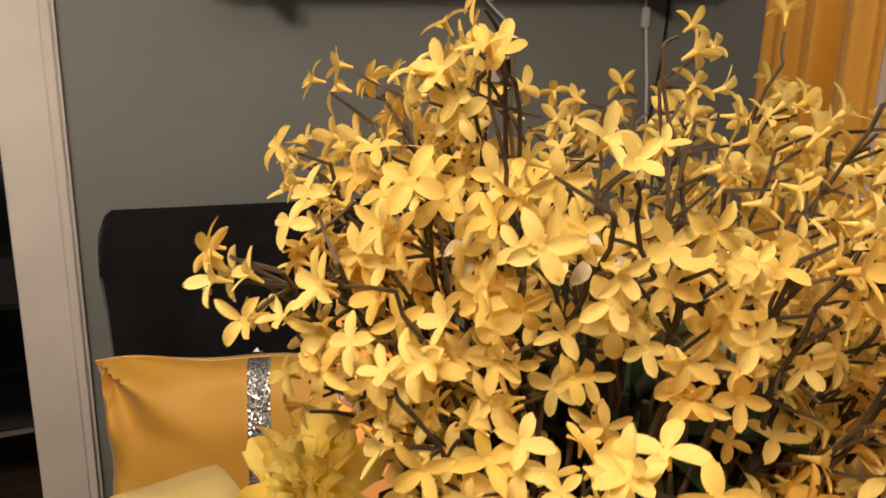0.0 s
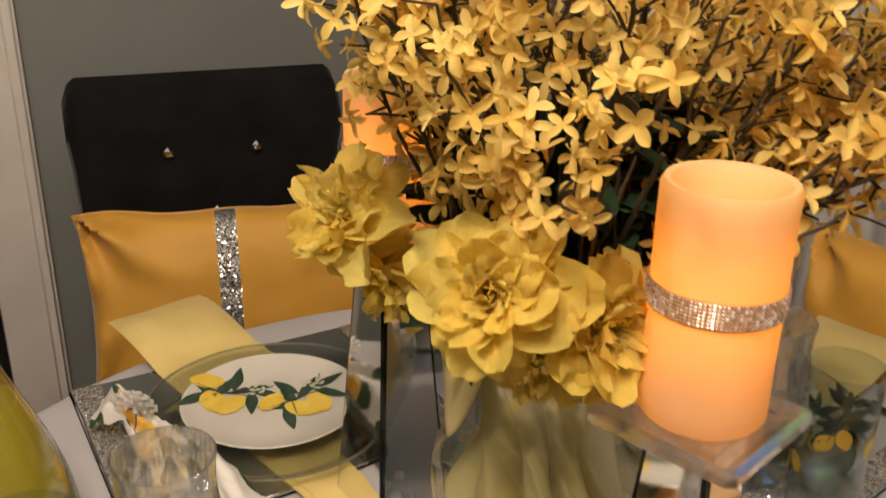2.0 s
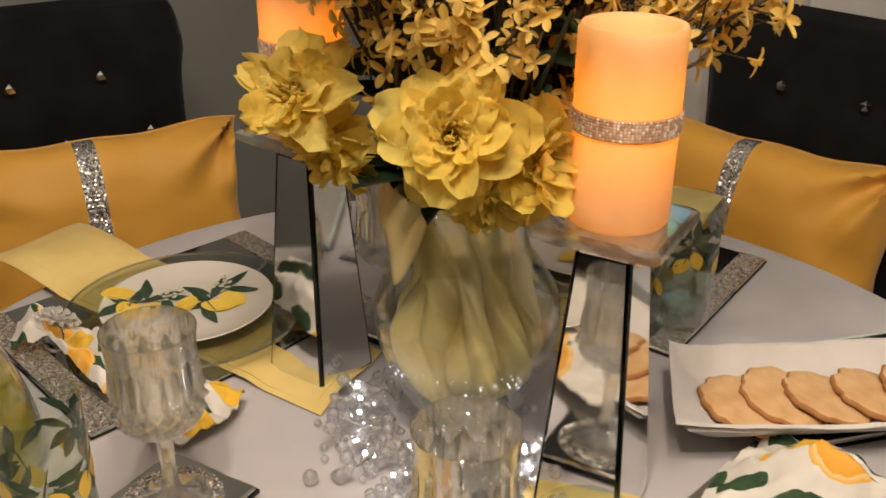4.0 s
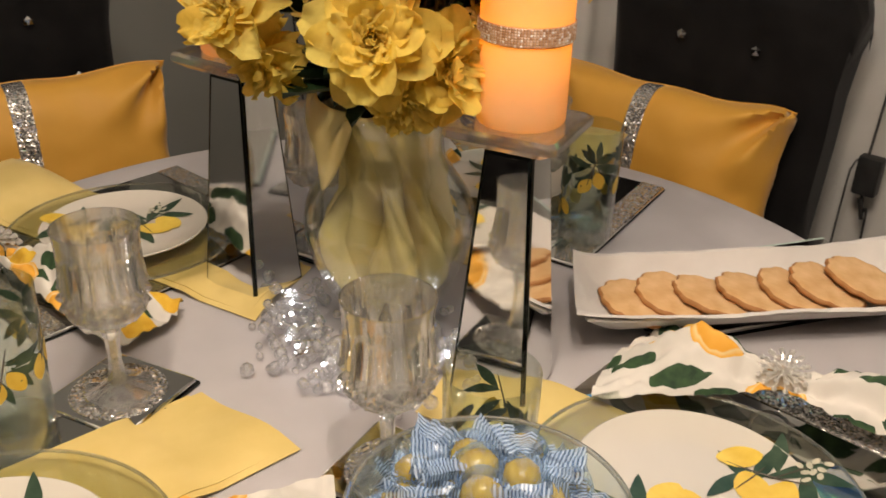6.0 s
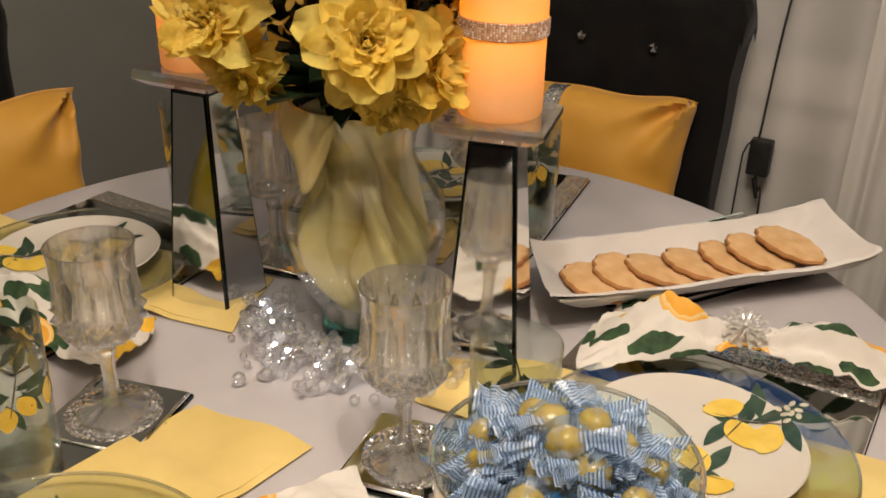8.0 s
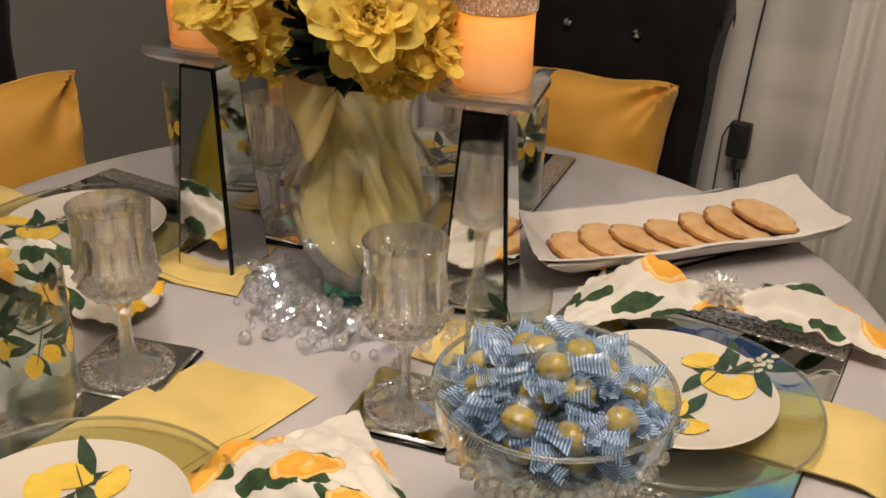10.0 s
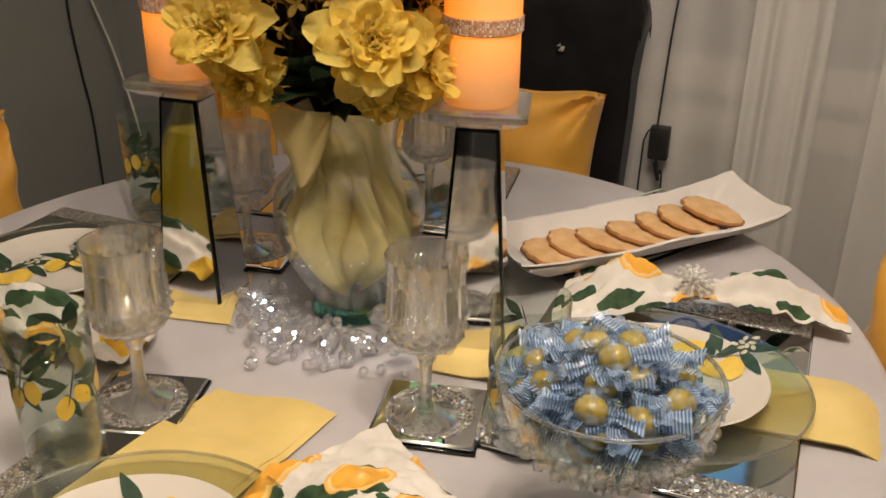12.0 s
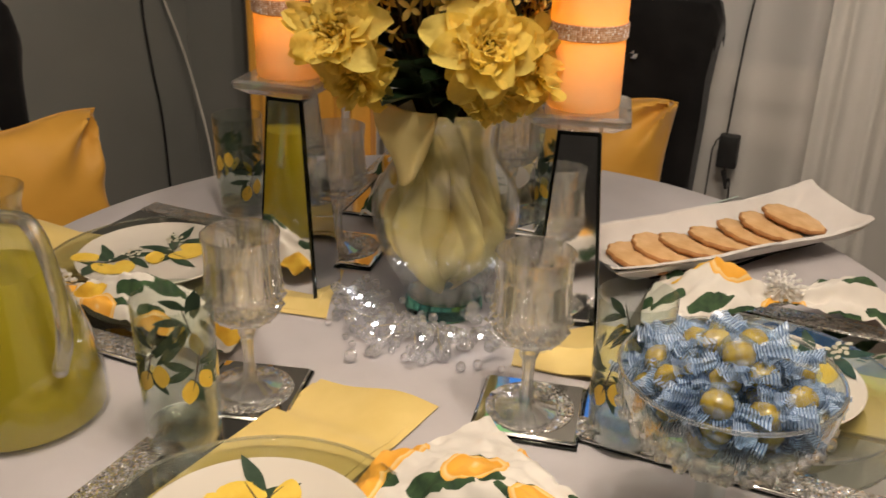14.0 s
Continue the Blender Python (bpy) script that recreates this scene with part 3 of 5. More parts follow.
def build_curtains():
    drape("sheer_curtain", WALL_U - 0.105, -1.6, 0.62, 0.03, 2.3, 7, 0.048, M["sheer"], "pale grey sheer voile curtain over the window", seed=3)
    drape("sheer_curtain", WALL_U - 0.10, 0.60, 1.22, 0.03, 2.3, 3, 0.034, M["sheer"], "pale grey sheer voile curtain over the window", seed=8)
    drape("sheer_curtain", WALL_U - 0.165, -0.07, 0.075, 0.03, 2.3, 1, 0.012, M["sheer"], "loose second layer of pale grey sheer voile", seed=11, n=60)
    drape("sheer_curtain", WALL_U - 0.165, -0.62, -0.17, 0.03, 2.3, 2, 0.014, M["sheer"], "loose second layer of pale grey sheer voile", seed=12, n=90)
    setting("window_sill", box((0.04, 2.5, 0.045), (WALL_U - 0.022, -0.15, 0.80), 0.006), M["casing"], "white painted window sill behind the sheers", "sill")
    drape("amber_curtain", WALL_U - 0.13, 1.12, 1.50, 0.40, 2.3, 4, 0.026, M["yellow_drape"], "amber yellow satin curtain panel near the corner", 0.002, seed=5)
    rod = thing("curtain_rod", uv(WALL_U - 0.10, 0, 2.32), "thin dark curtain rod above the window", "curtain rod")
    part("rod", tube([(0, -1.7, 0), (0, 1.6, 0)], 0.012, 10), M["black"], rod)
    for y in (-1.55, 1.58):
        part("bracket", tube([(0, y, 0), (0.10, y, 0)], 0.008, 8), M["black"], rod)


def build_wall_fittings():
    outlet = thing("wall_outlet", uv(1.094, WALL_V, 1.20), "dark brown wall outlet with a white plug", "outlet")
    part("cover_plate", box((0.076, 0.006, 0.12), (0, -0.0045, 0), 0.002), M["brown_plate"], outlet)
    for z in (0.025, -0.025):
        part("socket", moved(lathe([(0, 0.004), (0.016, 0.004), (0.017, 0)], 20), pose(0, -0.0075, z, 90)), M["white_plastic"], outlet, "cream socket face")
    plug = thing("plug", uv(1.098, WALL_V - 0.014, 1.225), "white plug with a cord going up", "plug")
    part("plug_body", box((0.03, 0.03, 0.03), (0, -0.015, 0), 0.006), M["white_plastic"], plug)
    part("cord", tube(bend([(0.004, -0.03, 0.005), (0.006, -0.035, 0.05), (-0.04, -0.02, 0.10), (-0.09, -0.012, 0.16), (-0.13, -0.012, 0.20)]), 0.0028, 6), M["white_plastic"], plug)
    white = thing("white_cord", uv(1.46, WALL_V, 0), "white hanging cord with an inline switch", "cord")
    part("cord", tube(bend([(-0.01, -0.012, 1.41), (0.0, -0.012, 1.30), (0.015, -0.016, 1.15), (0.03, -0.02, 1.0), (0.085, -0.035, 0.84), (0.125, -0.06, 0.66), (0.14, -0.10, 0.40), (0.14, -0.12, 0.02)]), 0.0035, 6), M["white_plastic"], white)
    part("switch", box((0.018, 0.012, 0.045), (0.0, -0.012, 1.29), 0.004), M["white_plastic"], white)
    dark = thing("black_cord", uv(1.515, WALL_V, 0), "black cable hanging down the grey wall", "cord")
    part("cord", tube(bend([(0.01, -0.010, 1.41), (0.0, -0.010, 1.2), (-0.03, -0.011, 1.0), (-0.045, -0.012, 0.85), (-0.03, -0.012, 0.68), (-0.01, -0.012, 0.5), (-0.01, -0.012, 0.02)]), 0.0035, 6), M["black"], dark)
    adapter = thing("adapter", uv(1.468, 0.229, 0.701), "small black power adapter hanging on its cord", "adapter")
    part("case", box((0.028, 0.042, 0.072), (0, 0, 0), 0.005), M["black"], adapter)
    part("cord", tube(bend([(0.03, 0.0, 1.0), (0.02, -0.02, 0.55), (0.01, 0.0, 0.25), (0.0, 0.008, 0.034)]), 0.0022, 6), M["black"], adapter)
    part("cord", tube(bend([(0, 0.004, -0.034), (0, -0.004, -0.07), (0.0, -0.014, -0.12), (0, -0.02, -0.70)]), 0.0022, 6), M["black"], adapter)
    part("plug", tube([(0, 0.004, -0.045), (0, -0.006, -0.085)], 0.006, 8, taper=0.6), M["black"], adapter)
    part("cord", tube(bend([(0, 0.012, 0.034), (0, 0.03, 0.01), (0.0, 0.035, -0.08), (0, 0.04, -0.70)]), 0.0018, 6), M["black"], adapter)
    tv = thing("television", uv(1.44, 0.42, 1.48), "lit flat television above the far chair", "television")
    part("casing", box((0.04, 1.0, 0.58), (0.022, 0, 0.29), 0.006), M["black"], tv)
    part("screen", box((0.003, 0.96, 0.54), (-0.0005, 0, 0.29)), M["screen"], tv, "screen glowing blue and green")
    part("mount", box((0.16, 0.2, 0.2), (0.125, 0, 0.29), 0.01), M["black"], tv)
    fixture = thing("ceiling_light", Matrix.Translation(LIGHT_AT), "ceiling light with four small warm bulbs", "lamp")
    part("canopy", moved(lathe([(0, 0.32), (0.09, 0.32), (0.085, 0.29), (0.02, 0.275), (0, 0.275)], 32), Matrix()), M["silver"], fixture)
    part("rod", tube([(0, 0, 0.28), (0, 0, 0.12)], 0.008, 8), M["silver"], fixture)
    for bx, by in BULBS:
        arm = part("arm", tube(bend([(0, 0, 0.13), (bx * 0.6, by * 0.6, 0.17), (bx, by, 0.11), (bx, by, 0.075)]), 0.006, 8), M["silver"], fixture)
        part("socket", moved(lathe([(0, 0.03), (0.018, 0.03), (0.02, 0), (0, 0)], 20), pose(bx, by, 0.045)), M["silver"], arm)


# ---- seating ----


def build_chair(m, label):
    """A scroll-back dining chair; its back's face lies in the plane y = 0 and looks to -y."""
    chair = thing("dining_chair", m, label, "chair", "chairs round the table")

    def back(s, t):
        # s goes round the section, t across the width
        prof = [(-0.02, 0.44), (-0.005, 0.60), (0.0, 0.78), (-0.002, 0.90), (0.004, 0.955), (0.018, 0.985), (0.05, 1.0), (0.085, 0.99), (0.105, 0.96), (0.105, 0.92), (0.085, 0.89), (0.075, 0.80), (0.07, 0.60), (0.06, 0.44), (-0.02, 0.44)]
        q = s * (len(prof) - 1)
        i = min(int(q), len(prof) - 2)
        f = q - i
        y, z = (prof[i][k] * (1 - f) + prof[i + 1][k] * f for k in (0, 1))
        flare = 0.222 + 0.011 * max(0.0, min(1.0, (z - 0.84) / 0.10)) - 0.012 * max(0.0, (0.75 - z) / 0.3)
        x = (2 * t - 1)
        edge = max(0.0, abs(x) - 0.90) / 0.10
        y2 = y + (0.045 - y) * 0.35 * edge ** 2
        z2 = z - (0.04 * edge ** 2 if z > 0.93 else 0.0)
        if s < 0.36:
            for bxx, bz in TUFTS:
                d = ((x * flare - bxx) ** 2 + (z - bz) ** 2)
                y2 += 0.016 * math.exp(-d / 0.0011)
        return Vector((x * flare, y2, z2 + 0.03))

    TUFTS = [(-0.075, 0.872), (0.075, 0.872), (-0.15, 0.760), (0.0, 0.760), (0.15, 0.760), (-0.075, 0.65), (0.075, 0.65)]
    bm = sheet(84, 40, back)
    bmesh.ops.remove_doubles(bm, verts=bm.verts, dist=0.0004)
    bmesh.ops.holes_fill(bm, edges=[e for e in bm.edges if e.is_boundary], sides=0)
    bmesh.ops.recalc_face_normals(bm, faces=bm.faces)
    rest = part("backrest", bm, M["velvet"], chair, "black velvet scroll back, button tufted")
    for x, z in TUFTS:
        gem = bmesh.new()
        bmesh.ops.create_icosphere(gem, subdivisions=1, radius=0.0105, matrix=pose(x, 0.004, z + 0.03) @ Matrix.Diagonal((1, 0.7, 1, 1)))
        part("button", gem, M["silver_gem"], rest, "faceted crystal button", smooth=0)
    part("seat", box((0.47, 0.46, 0.12), (0, -0.20, 0.42), 0.03, 4), M["velvet"], chair)
    for x in (-0.2, 0.2):
        for y in (-0.40, 0.03):
            part("leg", tube([(x, y, 0.37), (x, y, 0.0)], 0.022, 8, taper=0.7), M["black"], chair)
    return chair


def build_pillow(m, label, seed=0):
    """A lumbar pillow standing on its long edge, facing -y, with a rhinestone band round its middle."""
    pillow = thing("throw_pillow", m, label, "pillow", "pillows on the chairs")
    W, H, T = 0.248, 0.170, 0.072
    rnd = random.Random(seed)
    ph = [rnd.uniform(0, 6.28) for _ in range(6)]

    def puff(x, z, side):
        a, b = max(0.0, 1 - abs(x) ** 3.4), max(0.0, 1 - abs(z) ** 3.0)
        body = (a * b) ** 0.45
        # folds that run from each corner towards the middle
        cx, cz = 1.02 - abs(x), 1.05 - abs(z)
        near = math.exp(-((cx / 0.40) ** 2 + (cz / 0.75) ** 2))
        way = math.atan2(cz * H, cx * W)
        k = ph[4] if x > 0 else ph[5]
        crease = 0.030 * near * math.sin(8.0 * way + k) + 0.007 * math.sin(11 * z + 5 * abs(x) + ph[1]) * abs(x) ** 5 * b + 0.004 * noise.noise(Vector((x * 5, z * 4, ph[2])))
        inx = 1 - 0.060 * (1 - abs(z) ** 2) * abs(x) ** 6
        inz = 1 - 0.085 * (1 - abs(x) ** 2.5) * abs(z) ** 6 + 0.014 * math.sin(9 * x + ph[3]) * abs(z) ** 4
        ear = max(0.0, abs(x) - 0.86) * max(0.0, abs(z) - 0.80) * 35
        return Vector((x * W * inx, side * (T * body + crease * min(1.0, 2.5 * body)) - 0.012 * ear, H + z * H * (inz - 0.03 * ear)))

    front = sheet(72, 48, lambda s, t: puff(2 * s - 1, 2 * t - 1, -1))
    rear = sheet(72, 48, lambda s, t: puff(1 - 2 * s, 2 * t - 1, 1))
    bm = joined(front, rear)
    bmesh.ops.remove_doubles(bm, verts=bm.verts, dist=0.0005)
    bmesh.ops.recalc_face_normals(bm, faces=bm.faces)
    cover = part("cover", bm, M["pillow"], pillow, smooth=75)
    hem = [puff(math.cos(a) * 0 + x, z, 0) for x, z, a in [(-1 + 2 * k / 20, 1, 0) for k in range(21)]]
    part("seam", tube(hem, 0.0016, 5), M["pillow"], pillow)
    band = sheet(4, 40, lambda s, t: puff((-0.115 + 0.135 * s) * 1.0, (2 * t - 1) * 0.998, -1) + Vector((0, -0.0022, 0.001)), 0.0015)
    part("band", band, M["rhinestone"], pillow, "glittering silver rhinestone band")
    return pillow


M["stone"] = stone_material()
M["silver_gem"] = varied("faceted crystal", (0.75, 0.75, 0.75), (0.95, 0.95, 0.95), 200, 0.06, 1.0)

# ---- table ----
CENTRE = Vector((0.166, 0.582, 0))
RADIUS = 0.632


def build_table():
    table = thing("round_table", Matrix.Translation(CENTRE), "round dining table under a pale cloth", "table")
    part("tabletop", lathe([(0, 0.752), (RADIUS - 0.012, 0.752), (RADIUS - 0.012, 0.72), (0, 0.72)], 64), M["floor"], table)
    part("pedestal", lathe([(0, 0.72), (0.07, 0.72), (0.06, 0.4), (0.09, 0.12), (0.28, 0.04), (0.30, 0.0), (0, 0)], 32), M["floor"], table)

    def fold(a, t):
        return t * (0.022 * math.sin(11 * a + 0.6) + 0.014 * math.sin(17 * a + 2.0) + 0.010 * math.sin(5 * a))

    prof = [(0.0, TABLE)] + [(RADIUS * k / 12, TABLE) for k in range(1, 12)] + [(RADIUS - 0.012, TABLE - 0.0005), (RADIUS - 0.003, TABLE - 0.004), (RADIUS + 0.003, TABLE - 0.014)] + [(RADIUS + 0.006 + 0.05 * (k / 14) ** 0.8, TABLE - 0.014 - 0.5 * k / 14) for k in range(1, 15)]
    bm = lathe(prof, 200)
    for v in bm.verts:
        drop = max(0.0, TABLE - 0.004 - v.co.z)
        a = math.atan2(v.co.y, v.co.x)
        f = 1 + fold(a, min(1.0, drop / 0.25)) * 1.6
        v.co.x, v.co.y = v.co.x * f, v.co.y * f
        if drop == 0:
            v.co.z += 0.0007 * noise.noise(v.co * 9)
    cloth = part("tablecloth", bm, M["cloth"])
    cloth.matrix_basis = Matrix.Translation(CENTRE)
    tagged(cloth, "pale grey tablecloth draped over the round table", "tablecloth")


def build_placemat(m, wide=0.39, deep=0.31):
    mat = thing("placemat", m, "mirrored placemat with rhinestone strips on two edges", "placemat", "place settings")
    part("glass", box((wide, deep, 0.005), (0, 0, 0.0028), 0.0012, 1), [M["mat_mirror"]], mat, "silvered mirror glass")
    for s in (-1, 1):
        part("strip", box((0.034, deep - 0.004, 0.0016), (s * (wide / 2 - 0.019), 0, 0.0062), 0.0004, 1), M["rhinestone"], mat, "glittering rhinestone strip")
    part("edge", box((wide + 0.002, deep + 0.002, 0.0018), (0, 0, 0.0009)), M["mirror_edge"], mat)
    return mat


def build_coaster(m):
    c = thing("coaster", m, "square mirrored coaster with a crushed crystal inlay", "coaster", "place settings")
    part("base", box((0.111, 0.111, 0.004), (0, 0, 0.002), 0.0008, 1), M["mirror_edge"], c)
    part("mirror", box((0.107, 0.107, 0.004), (0, 0, 0.0062), 0.0025, 1), M["mirror"], c)
    part("inlay", lathe([(0, 0.0096), (0.046, 0.0096), (0.047, 0.0084), (0, 0.0084)], 48), M["rhinestone"], c, "crushed crystal disc")
    return c


GOBLET_OUT = [(0.0, 0.0), (0.0295, 0.0), (0.0305, 0.002), (0.029, 0.0035), (0.018, 0.007), (0.009, 0.012), (0.0066, 0.022), (0.0056, 0.040), (0.0064, 0.062), (0.0090, 0.071), (0.0080, 0.076), (0.0170, 0.082), (0.0285, 0.089), (0.0345, 0.100), (0.0362, 0.113), (0.0352, 0.128), (0.0335, 0.146), (0.0335, 0.166), (0.0350, 0.180)]
GOBLET_IN = [(0.0336, 0.1802), (0.0320, 0.166), (0.0315, 0.146), (0.0322, 0.128), (0.0328, 0.113), (0.0305, 0.102), (0.0230, 0.093), (0.0, 0.089)]


def build_goblet(m):
    """A cut crystal wine goblet: arched flutes on the bowl, raised diamonds low down, facets on the stem."""
    g = thing("wine_goblet", m, "cut crystal wine goblet standing on its coaster", "goblet", "place settings")
    rise = [(p.x, p.z) for p in bend([(r, 0, z) for r, z in GOBLET_OUT[11:]], 6)]
    cuts = {"foot": GOBLET_OUT[:6] + [(0, 0.012)], "stem": [(0, 0.0122)] + [(0.0090, 0.0122)] + GOBLET_OUT[6:11] + [(0, 0.0762)], "bowl": [(0, 0.0765), (0.0082, 0.0765)] + rise + GOBLET_IN}
    for name, prof in cuts.items():
        bm = lathe([(r * 1.13, z) for r, z in prof], 112 if name == "bowl" else 48)
        cut_glass(bm, name)
        part(name, bm, M["crystal"], g, smooth=12)
    return g


def cut_glass(bm, name):
    flutes = 14
    for v in bm.verts:
        r, z = math.hypot(v.co.x, v.co.y), v.co.z
        if r < 1e-4:
            continue
        a = math.atan2(v.co.y, v.co.x)
        f = 1.0
        if name == "bowl":
            outer = z < 0.089 or r > 0.0333 * 1.13
            if outer and z > 0.118:
                # concave flutes that end in arches below the plain rim
                side = ((a * flutes / (2 * math.pi)) % 1.0) * 2 - 1
                high = max(0.0, z - 0.146) / 0.012
                f -= 0.11 * max(0.0, 1 - side * side - high * high) ** 0.6
            elif outer and z > 0.079:
                # diamonds, each a low pyramid
                p, q = flutes * a / (2 * math.pi) + (z - 0.118) * 66, flutes * a / (2 * math.pi) - (z - 0.118) * 66
                tri = min(1 - abs(2 * (p % 1.0) - 1), 1 - abs(2 * (q % 1.0) - 1))
                f += 0.16 * tri - 0.09
        elif name == "stem":
            k = (a * 6 / (2 * math.pi)) % 1.0 - 0.5
            f = 0.87 / math.cos(k * 2 * math.pi / 6)
        elif z < 0.011:
            f -= 0.05 * (1 - abs(math.sin(10 * a)))
        v.co.x, v.co.y = v.co.x * f, v.co.y * f


def wrap_shape(points, radius, bm, lift=0.0006):
    """Lays a flat outline (metres along, metres up) on a standing cylinder."""
    vs = [bm.verts.new(((radius + lift) * math.cos(x / radius), (radius + lift) * math.sin(x / radius), z)) for x, z in points]
    mx, mz = sum(p[0] for p in points) / len(points), sum(p[1] for p in points) / len(points)
    mid = bm.verts.new(((radius + lift) * math.cos(mx / radius), (radius + lift) * math.sin(mx / radius), mz))
    for i in range(len(vs)):
        bm.faces.new((mid, vs[i], vs[(i + 1) % len(vs)]))


def oval(cx, cy, a, b, turn, point=0.0, n=14):
    """An oval outline; point draws its two ends out, as on a lemon or a leaf."""
    out = []
    for k in range(n):
        t = 2 * math.pi * k / n
        x, y = a * math.cos(t) * (1 + point * abs(math.cos(t)) ** 6), b * math.sin(t) * (1 - 0.35 * point * abs(math.cos(t)))
        c, s = math.cos(radians(turn)), math.sin(radians(turn))
        out.append((cx + c * x - s * y, cy + s * x + c * y))
    return out


def build_tumbler(m, seed=0, label="clear glass tumbler printed with lemons and leaves"):
    t = thing("tumbler", m, label, "tumbler", "place settings")
    H, R = 0.156, 0.0365
    prof = [(0, 0), (R * 0.93, 0), (R * 0.97, 0.003), (R * 0.98, 0.02), (R, H * 0.6), (R * 1.03, H - 0.001), (R * 1.02, H), (R * 1.0, H - 0.001), (R * 0.955, H * 0.6), (R * 0.93, 0.022), (R * 0.8, 0.017), (0, 0.016)]
    glass = part("glass", lathe(prof, 56), M["tumbler_glass"], t)
    part("foot", lathe([(0, 0.0155), (R * 0.79, 0.0165), (R * 0.92, 0.02), (R * 0.955, 0.004), (R * 0.9, 0.001), (0, 0.001)], 40), M["crystal"], t, "thick clear glass foot")
    rnd = random.Random(seed)
    girth = 2 * math.pi * R
    for k in range(5):
        leaves, lemon_a, lemon_b, twig = (bmesh.new() for _ in range(4))
        x0, z0 = girth * (k + 0.3 * rnd.random()) / 5, rnd.uniform(0.045, 0.10)
        wrap_shape(oval(x0 - 0.008, z0 - 0.012, 0.0105, 0.0082, 70 + rnd.uniform(-20, 20), 0.22), R, lemon_a)
        wrap_shape(oval(x0 + 0.009, z0 - 0.004, 0.0100, 0.0080, 100 + rnd.uniform(-20, 20), 0.22), R, lemon_b)
        for j in range(7):
            an = rnd.uniform(0, 360)
            wrap_shape(oval(x0 + 0.018 * math.cos(radians(an)), z0 + 0.012 + 0.024 * math.sin(radians(an)), 0.0105, 0.0048, an + rnd.uniform(-30, 30), 0.5), R, leaves, 0.0004)
        wrap_shape(oval(x0, z0 + 0.01, 0.022, 0.0007, 75), R, twig, 0.0009)
        part("lemon_print", lemon_a, M["lemon"], glass, "printed yellow lemon")
        part("lemon_print", lemon_b, M["lemon"], glass, "printed yellow lemon")
        part("leaf_print", leaves, M["print_leaf"], glass, "printed green leaves")
        part("twig_print", twig, M["print_stem"], glass)
    return t


def flat_shape(points, z, bm):
    mid = bm.verts.new((sum(p[0] for p in points) / len(points), sum(p[1] for p in points) / len(points), z))
    vs = [bm.verts.new((x, y, z)) for x, y in points]
    for i in range(len(vs)):
        bm.faces.new((mid, vs[i], vs[(i + 1) % len(vs)]))


def sprig(x, y, turn, z, sets):
    """One printed sprig: three lemons, leaves, pale blossom and a twig."""
    lemons, leaves, pale, stems = sets
    c, s = math.cos(radians(turn)), math.sin(radians(turn))

    def at(px, py):
        return x + 1.22 * (c * px - s * py), y + 1.22 * (s * px + c * py)

    lift = 0.0002
    for px, py, a, b, tn in ((-0.008, 0.010, 0.0165, 0.0125, 70), (0.010, 0.006, 0.0165, 0.013, 110), (0.022, -0.024, 0.015, 0.011, 20)):
        q = at(px, py)
        lift += 0.00012
        flat_shape(oval(*q, a * 1.2, b * 1.2, tn + turn, 0.15, 16), z + lift, lemons)
    for px, py, a, tn in ((-0.026, 0.004, 0.017, 100), (0.028, 0.008, 0.016, 60), (-0.020, -0.018, 0.018, 200), (0.004, -0.020, 0.016, 250), (0.020, -0.012, 0.017, 320), (-0.036, -0.012, 0.015, 160), (-0.005, -0.034, 0.014, 270)):
        lift -= 0.00009
        flat_shape(oval(*at(px, py), a * 1.15, 0.0076, tn + turn, 0.45), z + lift - 0.0003, leaves)
    for k in range(9):
        flat_shape(oval(*at(-0.028 + 0.010 * math.sin(k * 2.4) * (0.3 + k / 9), -0.020 + 0.010 * math.cos(k * 2.4) * (0.3 + k / 9)), 0.0042, 0.0026, 40 * k), z + 0.0008 + 0.00005 * k, pale)
    for px, py, a, tn in ((0.0, -0.010, 0.040, -12), (0.012, -0.004, 0.022, 60), (-0.015, -0.016, 0.02, 30)):
        flat_shape(oval(*at(px, py), a, 0.0008, tn + turn), z + 0.0007, stems)


def build_plate(m, sprigs):
    """A coupe plate with printed lemon sprigs."""
    p = thing("salad_plate", m, "cream porcelain plate printed with lemon sprigs", "plate", "place settings")
    part("dish", lathe([(0, 0.004), (0.055, 0.004), (0.06, 0.0), (0.064, 0.004), (0.092, 0.011), (0.102, 0.016), (0.1035, 0.0175), (0.102, 0.0185), (0.092, 0.0145), (0.075, 0.0095), (0.06, 0.008), (0, 0.008)], 72), M["porcelain"], p)
    for x, y, turn in sprigs:
        sets = [bmesh.new() for _ in range(4)]
        sprig(x, y, turn, 0.0092, sets)
        print_sprig(p, sets)
    return p


def print_sprig(p, sets):
    for name, bm, mat in zip(("lemon_print", "leaf_print", "blossom_print", "twig_print"), sets, ("lemon", "print_leaf", "print_pale", "print_stem")):
        for v in bm.verts:
            r = math.hypot(v.co.x, v.co.y)
            v.co.z += max(0.0, r - 0.06) * 0.10 + max(0.0, r - 0.075) * 0.20
        part(name, bm, M[mat], p)


